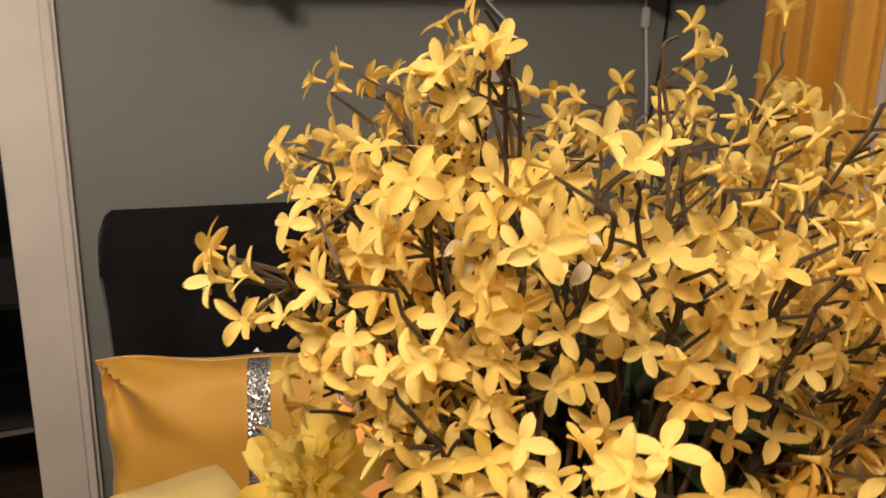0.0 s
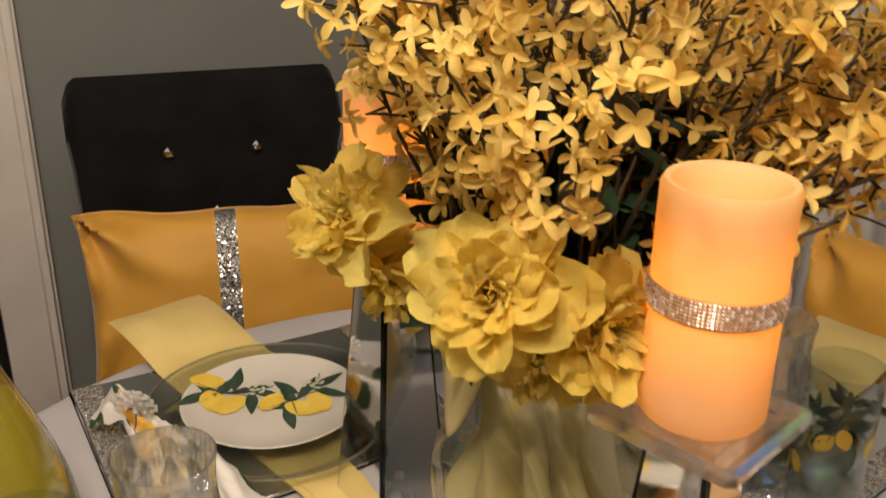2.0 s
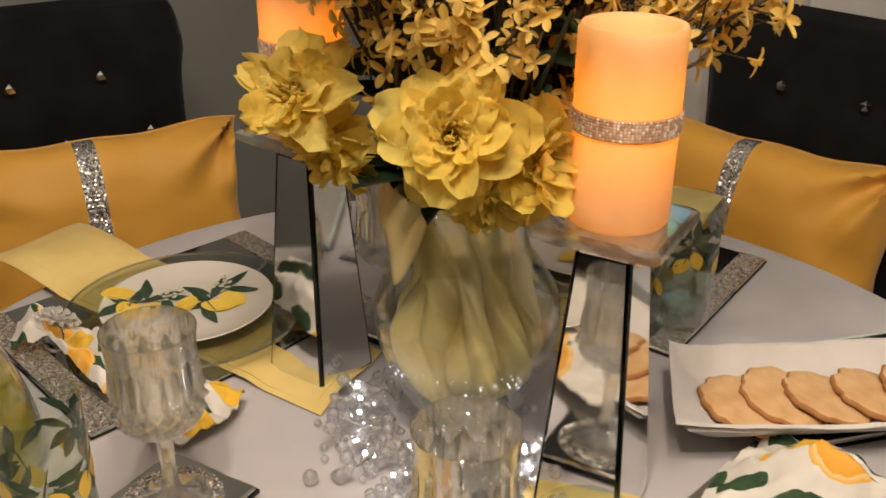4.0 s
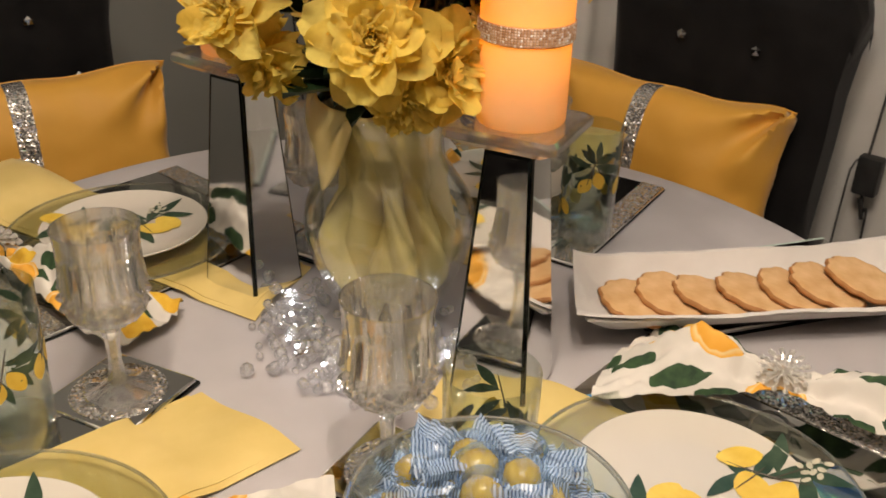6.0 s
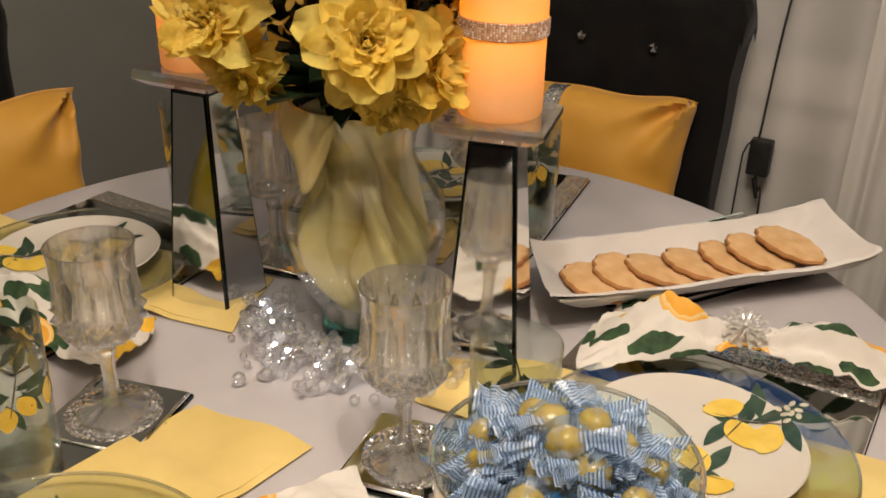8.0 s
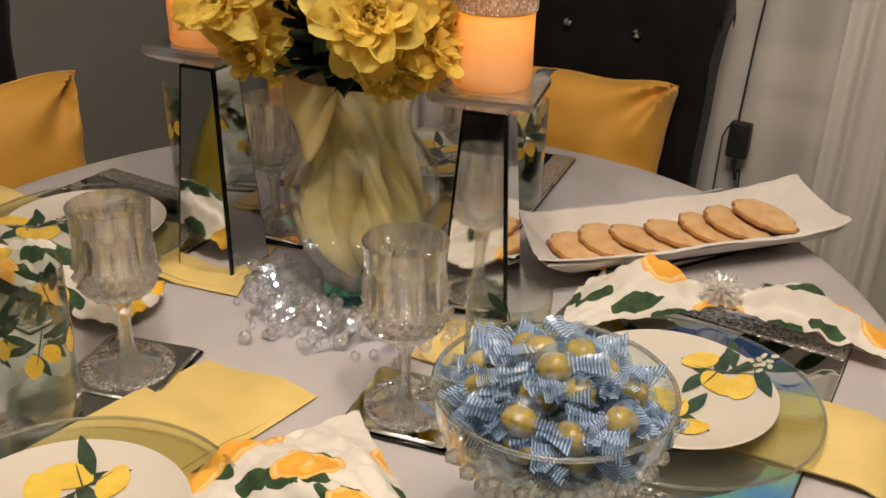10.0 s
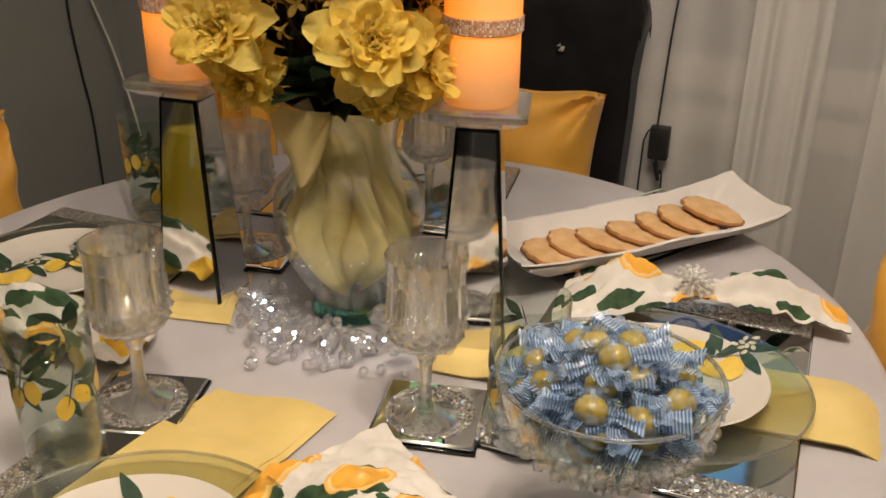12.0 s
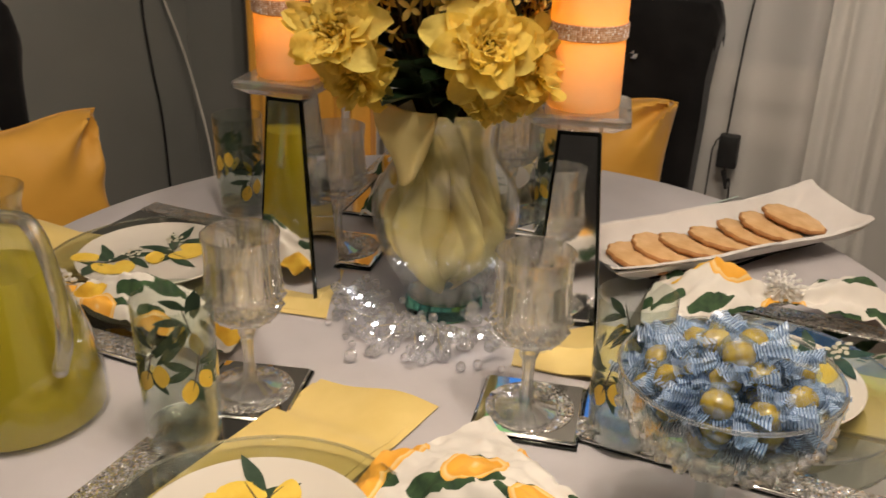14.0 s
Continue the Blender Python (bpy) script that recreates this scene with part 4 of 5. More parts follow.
def build_charger(m):
    c = thing("charger_plate", m, "clear grey glass charger plate under the plate", "charger", "place settings")
    part("glass", lathe([(0, 0.0), (0.085, 0.0), (0.09, 0.002), (0.12, 0.007), (0.146, 0.013), (0.1475, 0.0145), (0.146, 0.016), (0.12, 0.0105), (0.09, 0.006), (0, 0.005)], 80), M["charger_glass"], c)
    part("rim", moved(lathe([(0.1462 + 0.0016 * math.cos(k * math.pi / 4), 0.0146 + 0.0016 * math.sin(k * math.pi / 4)) for k in range(8)], 80, close=True), Matrix()), M["crystal"], c)
    return c


def build_satin_napkin(m, length=0.58, width=0.125, inner=0.0, outer_rise=0.0, droop=0.0, label="folded pale yellow satin napkin running under the charger"):
    """A folded strip along +y; y = 0 is its inner end."""
    n = thing("satin_napkin", m, label, "napkin", "place settings")

    def lie(s, t, lift, grow):
        x = (2 * t - 1) * (width / 2) * (1 + grow)
        y = inner + length * s + 0.012 * (2 * t - 1) * (1 - s)
        z = lift + (0.0012 + 0.004 * max(0.0, 1 - y / 0.09)) * (0.6 + math.sin(5 * t + 9 * s + 2 * width)) * (1 - abs(2 * t - 1) ** 3)
        on_mat = max(0.0, min(1.0, (y - 0.075) / 0.02))
        z += 0.0055 * on_mat
        out = max(0.0, y - 0.42)
        z += outer_rise * math.sin(min(1.0, out / 0.12) * 1.57)
        z += (0.010 if outer_rise else 0.003) * min(1.0, out / 0.05) * (1 - abs(2 * t - 1) ** 4) * max(0.0, 1 - max(0.0, s - 0.93) / 0.07)
        if droop:
            over = max(0.0, y - 0.46)
            z -= droop * over ** 1.5 * 6
        return Vector((x, y, z))

    part("fold", sheet(48, 10, lambda s, t: lie(s, t, 0.0008, 0), 0.001), M["satin"], n)
    part("fold", sheet(48, 10, lambda s, t: lie(0.025 + s * 0.95, t, 0.0026, -0.05) + Vector((0.004, 0, 0)), 0.001), M["satin"], n)
    return n


def build_brooch(parent, m):
    """A napkin ring: wire starburst set with stones."""
    bm = bmesh.new()
    for ring, (count, length, lift) in enumerate(((14, 0.019, 0.004), (12, 0.014, 0.009), (8, 0.008, 0.012))):
        for k in range(count):
            a = 2 * math.pi * (k + 0.5 * ring) / count
            tip = Vector((length * math.cos(a), length * math.sin(a), lift))
            tube([(0, 0, lift * 0.4), tip], 0.0008, 4, bm)
            bmesh.ops.create_icosphere(bm, subdivisions=1, radius=0.0024, matrix=Matrix.Translation(tip))
    bmesh.ops.create_icosphere(bm, subdivisions=1, radius=0.004, matrix=Matrix.Translation((0, 0, 0.013)))
    star = part("ring_flower", bm, M["bright_silver"], parent, "silver wire starburst set with stones", at=m @ Matrix.Diagonal((1.25, 1.25, 1.2, 1)), smooth=0)
    part("ring_band", tube([(0.016 * math.cos(k * 0.4488), 0, -0.013 + 0.014 * math.sin(k * 0.4488)) for k in range(15)], 0.0018, 5), M["silver"], star)


def build_floral_napkin(m, fan=0.15, tail=0.16, spread=0.075, tail_spread=0.045, seed=0, puff=0.034):
    """A printed napkin drawn through a ring at its origin: a pleated fan towards -x, a tail towards +x."""
    n = thing("floral_napkin", m, "white napkin printed with oranges, in a jewelled ring", "napkin", "place settings")
    rnd = random.Random(seed)
    ph = [rnd.uniform(0, 6.28) for _ in range(4)]

    def lie(s, t):
        x = -fan + (fan + tail) * s
        d = -x / fan if x < 0 else x / tail
        w = (0.012 + (spread if x < 0 else tail_spread) * d ** 0.8)
        y = (2 * t - 1) * w
        pleat = math.sin(t * 2.2 * 2 * math.pi + ph[0] + 1.6 * s) + 0.3 * math.sin(t * 8 * math.pi + 5 * s + ph[3])
        amp = 0.008 * (1 - 0.5 * d)
        z = 0.016 * (1 - d) + 0.004 + amp * (0.7 + 0.7 * pleat) + puff * math.exp(-((d - 0.5) / 0.32) ** 2) * (1 - abs(2 * t - 1) ** 2) * (1.0 if x < 0 else 0.8)
        y += 0.006 * math.sin(3 * d + ph[1]) * d
        x += 0.022 * d * math.sin(t * 3.14 + ph[2] * 0.2) * (-1 if x < 0 else 1)
        z += 0.010 * noise.noise(Vector((x * 38, y * 38, seed * 3.1))) * d + 0.006 * noise.noise(Vector((x * 90, y * 90, seed * 5.0)))
        return Vector((x, y, max(0.0015, z)))

    bm = sheet(60, 54, lie, 0.0012, cloth=lambda s, t: ((fan + tail) * s + 0.37 * seed, 0.125 * t + 0.21 * seed))
    part("cloth", bm, M["print"], n, smooth=60)
    build_brooch(n, pose(0, 0, 0.038, 25, 0, 0))
    return n


# ---- centrepiece ----


def build_candle_holder(m):
    """A mirrored obelisk that carries a crystal dish."""
    h = thing("candle_holder", m, "tall mirrored candle holder with a crystal top", "candle holder", "candle holders")
    b, t, z1 = 0.041, 0.0235, 0.262
    core = bmesh.new()
    for z, w in ((0.0, b), (z1, t)):
        for sx, sy in ((-1, -1), (1, -1), (1, 1), (-1, 1)):
            core.verts.new((sx * w * 0.985, sy * w * 0.985, z))
    core.verts.ensure_lookup_table()
    v = core.verts
    for q in ((0, 3, 2, 1), (4, 5, 6, 7), (0, 1, 5, 4), (1, 2, 6, 5), (2, 3, 7, 6), (3, 0, 4, 7)):
        core.faces.new([v[i] for i in q])
    body = part("body", core, M["mirror_edge"], h, "dark bevelled edges", smooth=0)
    for k in range(4):
        bm = bmesh.new()
        inset = 0.0036
        lean = (b - t) / z1
        vs = []
        for z, w, push in ((0.004, b - inset, 0.0014), (z1 - 0.004, t - inset, 0.0014)):
            y = -(b - lean * z) - 0.0006
            vs += [bm.verts.new((-w, y, z)), bm.verts.new((w, y, z))]
        outer = []
        for z, w in ((0.001, b - 0.0012), (z1 - 0.001, t - 0.0012)):
            y = -(b - lean * z) * 0.99
            outer += [bm.verts.new((-w, y, z)), bm.verts.new((w, y, z))]
        bm.faces.new((vs[0], vs[1], vs[3], vs[2]))
        for p, q in ((0, 1), (1, 3), (3, 2), (2, 0)):
            bm.faces.new((outer[p], outer[q], vs[q], vs[p])).material_index = 1
        bm.transform(pose(0, 0, 0, 0, 0, 90 * k))
        part("mirror_panel", bm, [M["mirror"], M["mirror_edge"]], body, "bevelled mirror panel", smooth=0)
    part("neck", box((0.05, 0.05, 0.006), (0, 0, z1 + 0.003), 0.001, 1), M["mirror"], h)
    dish = bmesh.new()
    for z, w in ((z1 + 0.0062, 0.040), (z1 + 0.015, 0.0535), (z1 + 0.0215, 0.0535), (z1 + 0.0245, 0.049)):
        ring = [dish.verts.new((w * sx, w * sy, z)) for sx, sy in ((-1, -0.9), (-0.9, -1), (0.9, -1), (1, -0.9), (1, 0.9), (0.9, 1), (-0.9, 1), (-1, 0.9))]
        if z == z1 + 0.0062:
            dish.faces.new(ring[::-1])
        else:
            for i in range(8):
                dish.faces.new((last[i], last[(i + 1) % 8], ring[(i + 1) % 8], ring[i]))
        last = ring
    dish.faces.new(last)
    part("crystal_dish", dish, M["crystal"], h, "bevelled clear crystal square", smooth=0)
    return h, z1 + 0.0247


def build_candle(m, watts):
    c = thing("pillar_candle", m, "glowing ivory pillar candle with a rhinestone band", "candle", "candles")
    R, H = 0.0405, 0.153
    prof = [(0, 0), (R - 0.002, 0), (R, 0.003)] + [(R, 0.003 + 0.147 * k / 12) for k in range(1, 12)] + [(R, H - 0.004), (R - 0.002, H), (R - 0.006, H - 0.001), (R - 0.009, H - 0.006), (R - 0.010, H - 0.016), (R - 0.012, 0.03), (0, 0.028)]
    part("wax", lathe(prof, 64, wobble=lambda a, k: 1 + 0.004 * math.sin(3 * a + k)), M["wax"], c, "ivory wax with a warm glow")
    bm = bmesh.new()
    rows, around = 7, 100
    for r in range(rows):
        for k in range(around):
            a = 2 * math.pi * (k + 0.5 * (r % 2) * 0) / around
            p = Vector(((R + 0.0012) * math.cos(a), (R + 0.0012) * math.sin(a), 0.0762 + 0.0023 * r))
            s = 0.00105
            n, tg, up = Vector((math.cos(a), math.sin(a), 0)), Vector((-math.sin(a), math.cos(a), 0)), Vector((0, 0, 1))
            base = [bm.verts.new(p + s * q) for q in (-tg - up, tg - up, tg + up, -tg + up)]
            top = bm.verts.new(p + n * 0.0011)
            for i in range(4):
                bm.faces.new((base[i], base[(i + 1) % 4], top))
    stones = part("rhinestone_band", bm, M["stone"], c, "seven rows of small clear rhinestones", smooth=0)
    part("backing", lathe([(R + 0.0004, 0.0746), (R + 0.0011, 0.0746), (R + 0.0011, 0.0915), (R + 0.0004, 0.0915)], 64, close=True), M["amber_backing"], stones)
    part("hollow", lathe([(0, 0.1305), (0.012, 0.1295), (R - 0.0108, 0.1315), (R - 0.0108, 0.1275), (0, 0.1265)], 48), M["wax"], c, "recessed wax floor round the flame")
    for z, share in ((0.060, 0.33), (0.085, 0.33), (0.108, 0.33), (0.143, 0.10)):
        ob = lamp("candle_glow", (0, 0, 0), watts * share, (1.0, 0.49, 0.095), 0.020 if z < 0.12 else 0.006)
        ob.matrix_world = m @ pose(0, 0, z)
    return c


M["amber_backing"] = varied("amber mesh backing", (0.45, 0.20, 0.06), (0.55, 0.28, 0.10), 80, 0.5)
VASE = [(0.0, 0.0), (0.047, 0.0), (0.050, 0.004), (0.049, 0.014), (0.047, 0.022), (0.056, 0.040), (0.073, 0.070), (0.086, 0.105), (0.0905, 0.135), (0.087, 0.160), (0.074, 0.183), (0.0605, 0.203), (0.056, 0.220), (0.058, 0.238), (0.065, 0.256), (0.0715, 0.266)]


def vase_radius(z):
    for (r0, z0), (r1, z1) in zip(VASE[4:], VASE[5:]):
        if z <= z1:
            f = max(0.0, (z - z0) / (z1 - z0))
            return r0 + (r1 - r0) * f
    return VASE[-1][0]


def build_vase(m):
    vase = thing("flower_vase", m, "clear bulbous glass vase with a green glass foot", "vase")
    fine = [(p.x, p.z) for p in bend([(r, 0, z) for r, z in VASE[4:]], 4)]
    wall = [(fine[0][0] - 0.004, 0.0225)] + fine
    inner = [(r - 0.0028, z) for r, z in reversed(fine)]
    part("glass", lathe(wall + [(fine[-1][0] - 0.001, 0.2672)] + inner + [(0, 0.030)], 72), M["vase_glass"], vase)
    part("foot", lathe([(0, 0.0), (0.047, 0.0), (0.050, 0.004), (0.0495, 0.012), (0.047, 0.0222), (0, 0.0222)], 64), M["green_glass"], vase, "thick sea-green glass foot")
    scarf = thing("vase_scarf", m, "cream yellow satin scarf tucked inside the vase", "cloth")
    # the tucked cloth: twisted folds that follow the glass from inside

    def tuck(s, t):
        a = 2 * math.pi * s
        z = 0.034 + 0.235 * t
        room = vase_radius(z) - 0.0045
        # a hanging bag in the belly that opens to fill the neck
        bag = 0.060 * math.sin(min(1.0, (t + 0.02) / 0.36) * 1.5708) ** 0.7
        if t > 0.40:
            bag = 0.060 - 0.012 * math.sin(min(1.0, (t - 0.40) / 0.25) * 1.5708)
        fill = max(0.0, min(1.0, (t - 0.62) / 0.16))
        base = bag + (room - bag) * fill * fill * (3 - 2 * fill)
        turn = a / (2 * math.pi) + 0.17 * t + 0.05 * math.sin(2 * a + 5 * t)
        big = abs(math.sin(3.5 * 2 * math.pi * turn + 0.8 * math.sin(6 * t))) ** 0.75
        small = abs(math.sin(7.5 * 2 * math.pi * turn + 2.0 * t)) ** 0.8
        soft = 1 - 0.82 * fill
        r = base * (1 + soft * (0.62 * (big - 0.66) + 0.20 * (small - 0.6)))
        return Vector((min(room, r) * math.cos(a), min(room, r) * math.sin(a), z + 0.010 * math.sin(3 * a) * (1 - t) ** 3))

    part("tucked_cloth", sheet(300, 48, tuck), M["vase_satin"], scarf, smooth=180)

    def flap(s, t):
        a = radians(150 + 75 * s)
        out = 0.0725 + 0.010 * math.sin(t * 3.1)
        tip = abs(2 * s - 1)
        z = 0.2685 - 0.085 * t * max(0.0, math.cos(1.5708 * tip)) ** 0.8 - 0.006 * math.sin(s * 9 + 1) * t
        lift = 0.006 * math.exp(-((t - 0.05) / 0.1) ** 2)
        r = out + 0.007 * math.sin(7 * s + 3 * t) * t
        return Vector((r * math.cos(a), r * math.sin(a), z + lift))

    part("flap", sheet(24, 14, flap, 0.0012), M["vase_satin"], scarf, smooth=120)
    return vase


def petal_sheet(length, width, curl, cup, rise, bm, turn, base=0.002, nu=5, nv=4, tip=0.35, wave=0.0, seed=0.0):
    """One petal that leaves the flower's middle at the angle rise and curls back towards its tip."""
    c, s = math.cos(turn), math.sin(turn)

    def at(i, j):
        u, v = i, 2 * j - 1
        w = width / 2 * (math.sin(math.pi * min(1.0, 0.10 + 0.80 * u) ** 0.95) ** 0.65) * (1.0 if u < 0.999 else tip)
        ang = rise - curl * u
        x = base + length * u * math.cos((rise + ang) / 2)
        z = length * u * math.sin((rise + ang) / 2) + cup * width * v * v * (1 - 0.3 * u) + wave * math.sin(9 * u + 4 * v + seed)
        return Vector((c * x - s * v * w, s * x + c * v * w, z))

    return sheet(nu, nv, at, bm=bm)


def build_bouquet(m):
    """Artificial forsythia sprays with dahlias and dark leaves; z = 0 lies on the table, as for the vase."""
    rnd = random.Random(11)
    bouquet = thing("bouquet", m, "artificial yellow forsythia sprays and dahlias in a vase", "bouquet")
    blossoms = []
    for k in range(8):
        bm = bmesh.new()
        open_ = rnd.uniform(0.15, 0.9)
        for p in range(4):
            petal_sheet(rnd.uniform(0.0165, 0.021), rnd.uniform(0.0085, 0.0112), rnd.uniform(0.2, 1.5), rnd.uniform(0.1, 0.3), open_ + rnd.uniform(-0.15, 0.15), bm, p * math.pi / 2 + rnd.uniform(-0.15, 0.15))
        lathe([(0.0012, -0.012), (0.0018, -0.006), (0.003, 0.0005), (0.0, 0.001)], 6, bm)
        blossoms.append(mesh_from(bm, "blossom", M["flower"], 60))
    pale = []
    for me in blossoms[:3]:
        q = me.copy()
        q.materials[0] = M["flower_pale"]
        pale.append(q)

    def blossom(parent, place, facing, scale=1.0, kinds=blossoms):
        q = facing.to_track_quat("Z", "Y").to_matrix().to_4x4() @ pose(0, 0, 0, 0, 0, rnd.uniform(0, 360))
        part("blossom", rnd.choice(kinds), None, parent, at=Matrix.Translation(place) @ q @ Matrix.Diagonal((scale, scale, scale, 1)))

    count = 128
    for k in range(count + len(SPRAYS)):
        az = 2.39996 * k + rnd.uniform(-0.2, 0.2)
        ring = math.sqrt((k + 0.5) / count)
        out = Vector((math.cos(az), math.sin(az), 0))
        level = rnd.random() ** 2.4
        reach = (0.030 + (0.180 + 0.050 * out.x) * ring * rnd.uniform(0.85, 1.08)) * (1 - 0.42 * level)
        top = 0.628 - 0.13 * (reach / 0.21) ** 2.0 - 0.20 * level + rnd.uniform(-0.03, 0.0)
        if k >= count:
            goal = Vector(SPRAYS[k - count]) - Vector((0, 0, 0.012))
            out = Vector((goal.x, goal.y, 0)).normalized()
            reach, top = math.hypot(goal.x, goal.y), goal.z
        start = out * rnd.uniform(0.005, 0.035) + Vector((0, 0, 0.255))
        side = Vector((-out.y, out.x, 0))
        mid1 = out * (0.05 + 0.18 * (reach - 0.03)) + side * rnd.uniform(-0.02, 0.02) + Vector((0, 0, 0.30 + 0.2 * (top - 0.3)))
        mid2 = out * (reach * 0.72) + side * rnd.uniform(-0.03, 0.03) + Vector((0, 0, 0.30 + 0.66 * (top - 0.3)))
        end = out * reach + side * rnd.uniform(-0.025, 0.025) + Vector((0, 0, top))
        pts = bend([start, mid1, mid2, end], 6)
        pts = [p + Vector((rnd.uniform(-1, 1), rnd.uniform(-1, 1), rnd.uniform(-1, 1))) * 0.0022 for p in pts]
        if any(math.hypot(p.x - cx, p.y - cy) < 0.062 and p.z < 0.49 for p in pts for cx, cy in CANDLES):
            continue
        bm = tube(pts, 0.0021, 5, taper=0.5)
        spots = []
        for j in range(9 if k < count else (24 if end.x > 0.1 else 12)):
            q = 1.0 if j == 0 else rnd.uniform(0.70 if k < count else (0.26 if end.x > 0.1 else 0.68), 1.0)
            i = min(len(pts) - 1, int(q * (len(pts) - 1)))
            away = (out * rnd.uniform(0.0, 1.2) + side * rnd.uniform(-1, 1) + Vector((0, 0, rnd.uniform(-0.2, 1.2)))).normalized()
            tip = pts[i] + away * rnd.uniform(0.010, 0.030)
            tube(bend([pts[i], (pts[i] + tip) / 2 + side * rnd.uniform(-0.004, 0.004), tip], 2), 0.0012, 4, bm, 0.7)
            spots.append((tip + away * 0.010, away))
        branch = part("branch", bm, M["stem"], bouquet, "brown wire twig")
        for place, away in spots:
            if any(math.hypot(place.x - cx, place.y - cy) < 0.074 and place.z < 0.49 for cx, cy in CANDLES):
                continue
            face = (away + out * 0.5 + Vector((rnd.uniform(-0.6, 0.6), rnd.uniform(-0.6, 0.6), rnd.uniform(-0.4, 0.5)))).normalized()
            blossom(branch, place, face, rnd.uniform(0.50, 0.76) if k < count or end.x < 0.1 else rnd.uniform(0.68, 0.92))
        if k % 9 == 4:
            blossom(branch, pts[-3] - out * 0.02, Vector((0, 0, 1)) + out, 0.8, pale)
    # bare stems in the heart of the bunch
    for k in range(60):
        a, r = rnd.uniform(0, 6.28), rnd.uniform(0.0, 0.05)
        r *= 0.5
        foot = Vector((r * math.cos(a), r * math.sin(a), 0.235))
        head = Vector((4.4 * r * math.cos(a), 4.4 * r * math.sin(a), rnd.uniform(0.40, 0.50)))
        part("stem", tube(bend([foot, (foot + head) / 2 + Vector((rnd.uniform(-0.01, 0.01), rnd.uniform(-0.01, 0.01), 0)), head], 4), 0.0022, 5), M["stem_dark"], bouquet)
    # dark leaves round the rim
    for k in range(120):
        a = rnd.uniform(0, 6.28)
        bm = bmesh.new()
        petal_sheet(rnd.uniform(0.05, 0.085), rnd.uniform(0.024, 0.036), rnd.uniform(0.3, 1.0), 0.25, rnd.uniform(0.0, 1.2), bm, 0.0, 0.0, 7, 4, 0.1)
        base = Vector((math.cos(a) * rnd.uniform(0.01, 0.05), math.sin(a) * rnd.uniform(0.01, 0.05), 0.275 + 0.17 * rnd.random() ** 1.4))
        part("leaf", bm, M["leaf"], bouquet, at=Matrix.Translation(base) @ pose(0, 0, 0, rnd.uniform(-25, 25), 0, math.degrees(a)))
    # dahlias
    for place, facing, size, seed in DAHLIAS:
        r2 = random.Random(seed)
        q = Vector(facing).normalized().to_track_quat("Z", "Y").to_matrix().to_4x4()
        bm = lathe([(0, -0.018), (0.007, -0.014), (0.008, -0.004), (0, -0.001)], 12)
        head = part("dahlia", bm, M["leaf"], bouquet, "soft yellow silk dahlia", at=Matrix.Translation(place) @ q)
        for ring, (n, ln, wd, rise, curl) in enumerate(((7, 0.066, 0.048, -0.55, 0.4), (8, 0.066, 0.046, -0.12, 0.6), (8, 0.058, 0.042, 0.25, 0.6), (8, 0.048, 0.034, 0.55, 0.5), (8, 0.038, 0.026, 0.80, 0.5), (8, 0.028, 0.017, 1.0, 0.3), (7, 0.020, 0.011, 1.2, 0.1), (6, 0.014, 0.008, 1.45, 0.0))):
            for p in range(n):
                bm = bmesh.new()
                petal_sheet(ln * size * r2.uniform(0.78, 1.18), wd * size * r2.uniform(0.85, 1.25), curl + r2.uniform(-0.9, 0.9), r2.uniform(0.05, 0.3), rise + r2.uniform(-0.25, 0.25), bm, 2 * math.pi * (p + 0.5 * ring) / n + r2.uniform(-0.25, 0.25), 0.004, 8, 5, 0.85, 0.0040, r2.uniform(0, 6))
                part("petal", bm, M["dahlia"], head, smooth=180)
    return bouquet


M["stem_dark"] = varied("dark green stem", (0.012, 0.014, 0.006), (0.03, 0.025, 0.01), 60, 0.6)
CANDLES = [(-0.126, 0.148), (0.082, -0.137)]
# long sprays that reach out of the bunch
SPRAYS = [(-0.150, -0.085, 0.55), (-0.128, -0.09, 0.505), (-0.135, -0.03, 0.575), (-0.11, -0.03, 0.59), (-0.06, -0.02, 0.640), (-0.08, 0.05, 0.615), (0.03, 0.03, 0.63), (0.10, 0.07, 0.62), (0.16, 0.04, 0.58), (0.22, 0.0, 0.50), (0.24, 0.04, 0.43), (0.21, -0.06, 0.55), (0.25, 0.02, 0.53), (0.19, -0.09, 0.49), (0.13, -0.10, 0.54), (0.17, -0.05, 0.56), (0.09, -0.14, 0.52),
          (0.15, -0.12, 0.50), (0.20, -0.03, 0.57), (0.12, -0.06, 0.59), (0.23, -0.05, 0.51), (0.06, -0.10, 0.56), (0.16, -0.14, 0.54), (0.20, 0.06, 0.56), (0.10, -0.16, 0.55), (0.25, -0.02, 0.47), (0.13, 0.01, 0.61), (0.22, -0.08, 0.46), (0.24, 0.02, 0.50), (0.18, -0.12, 0.52), (0.21, -0.10, 0.50), (0.16, -0.10, 0.57), (0.23, 0.05, 0.50), (0.18, 0.00, 0.60), (0.12, -0.15, 0.50), (0.20, -0.13, 0.47)]
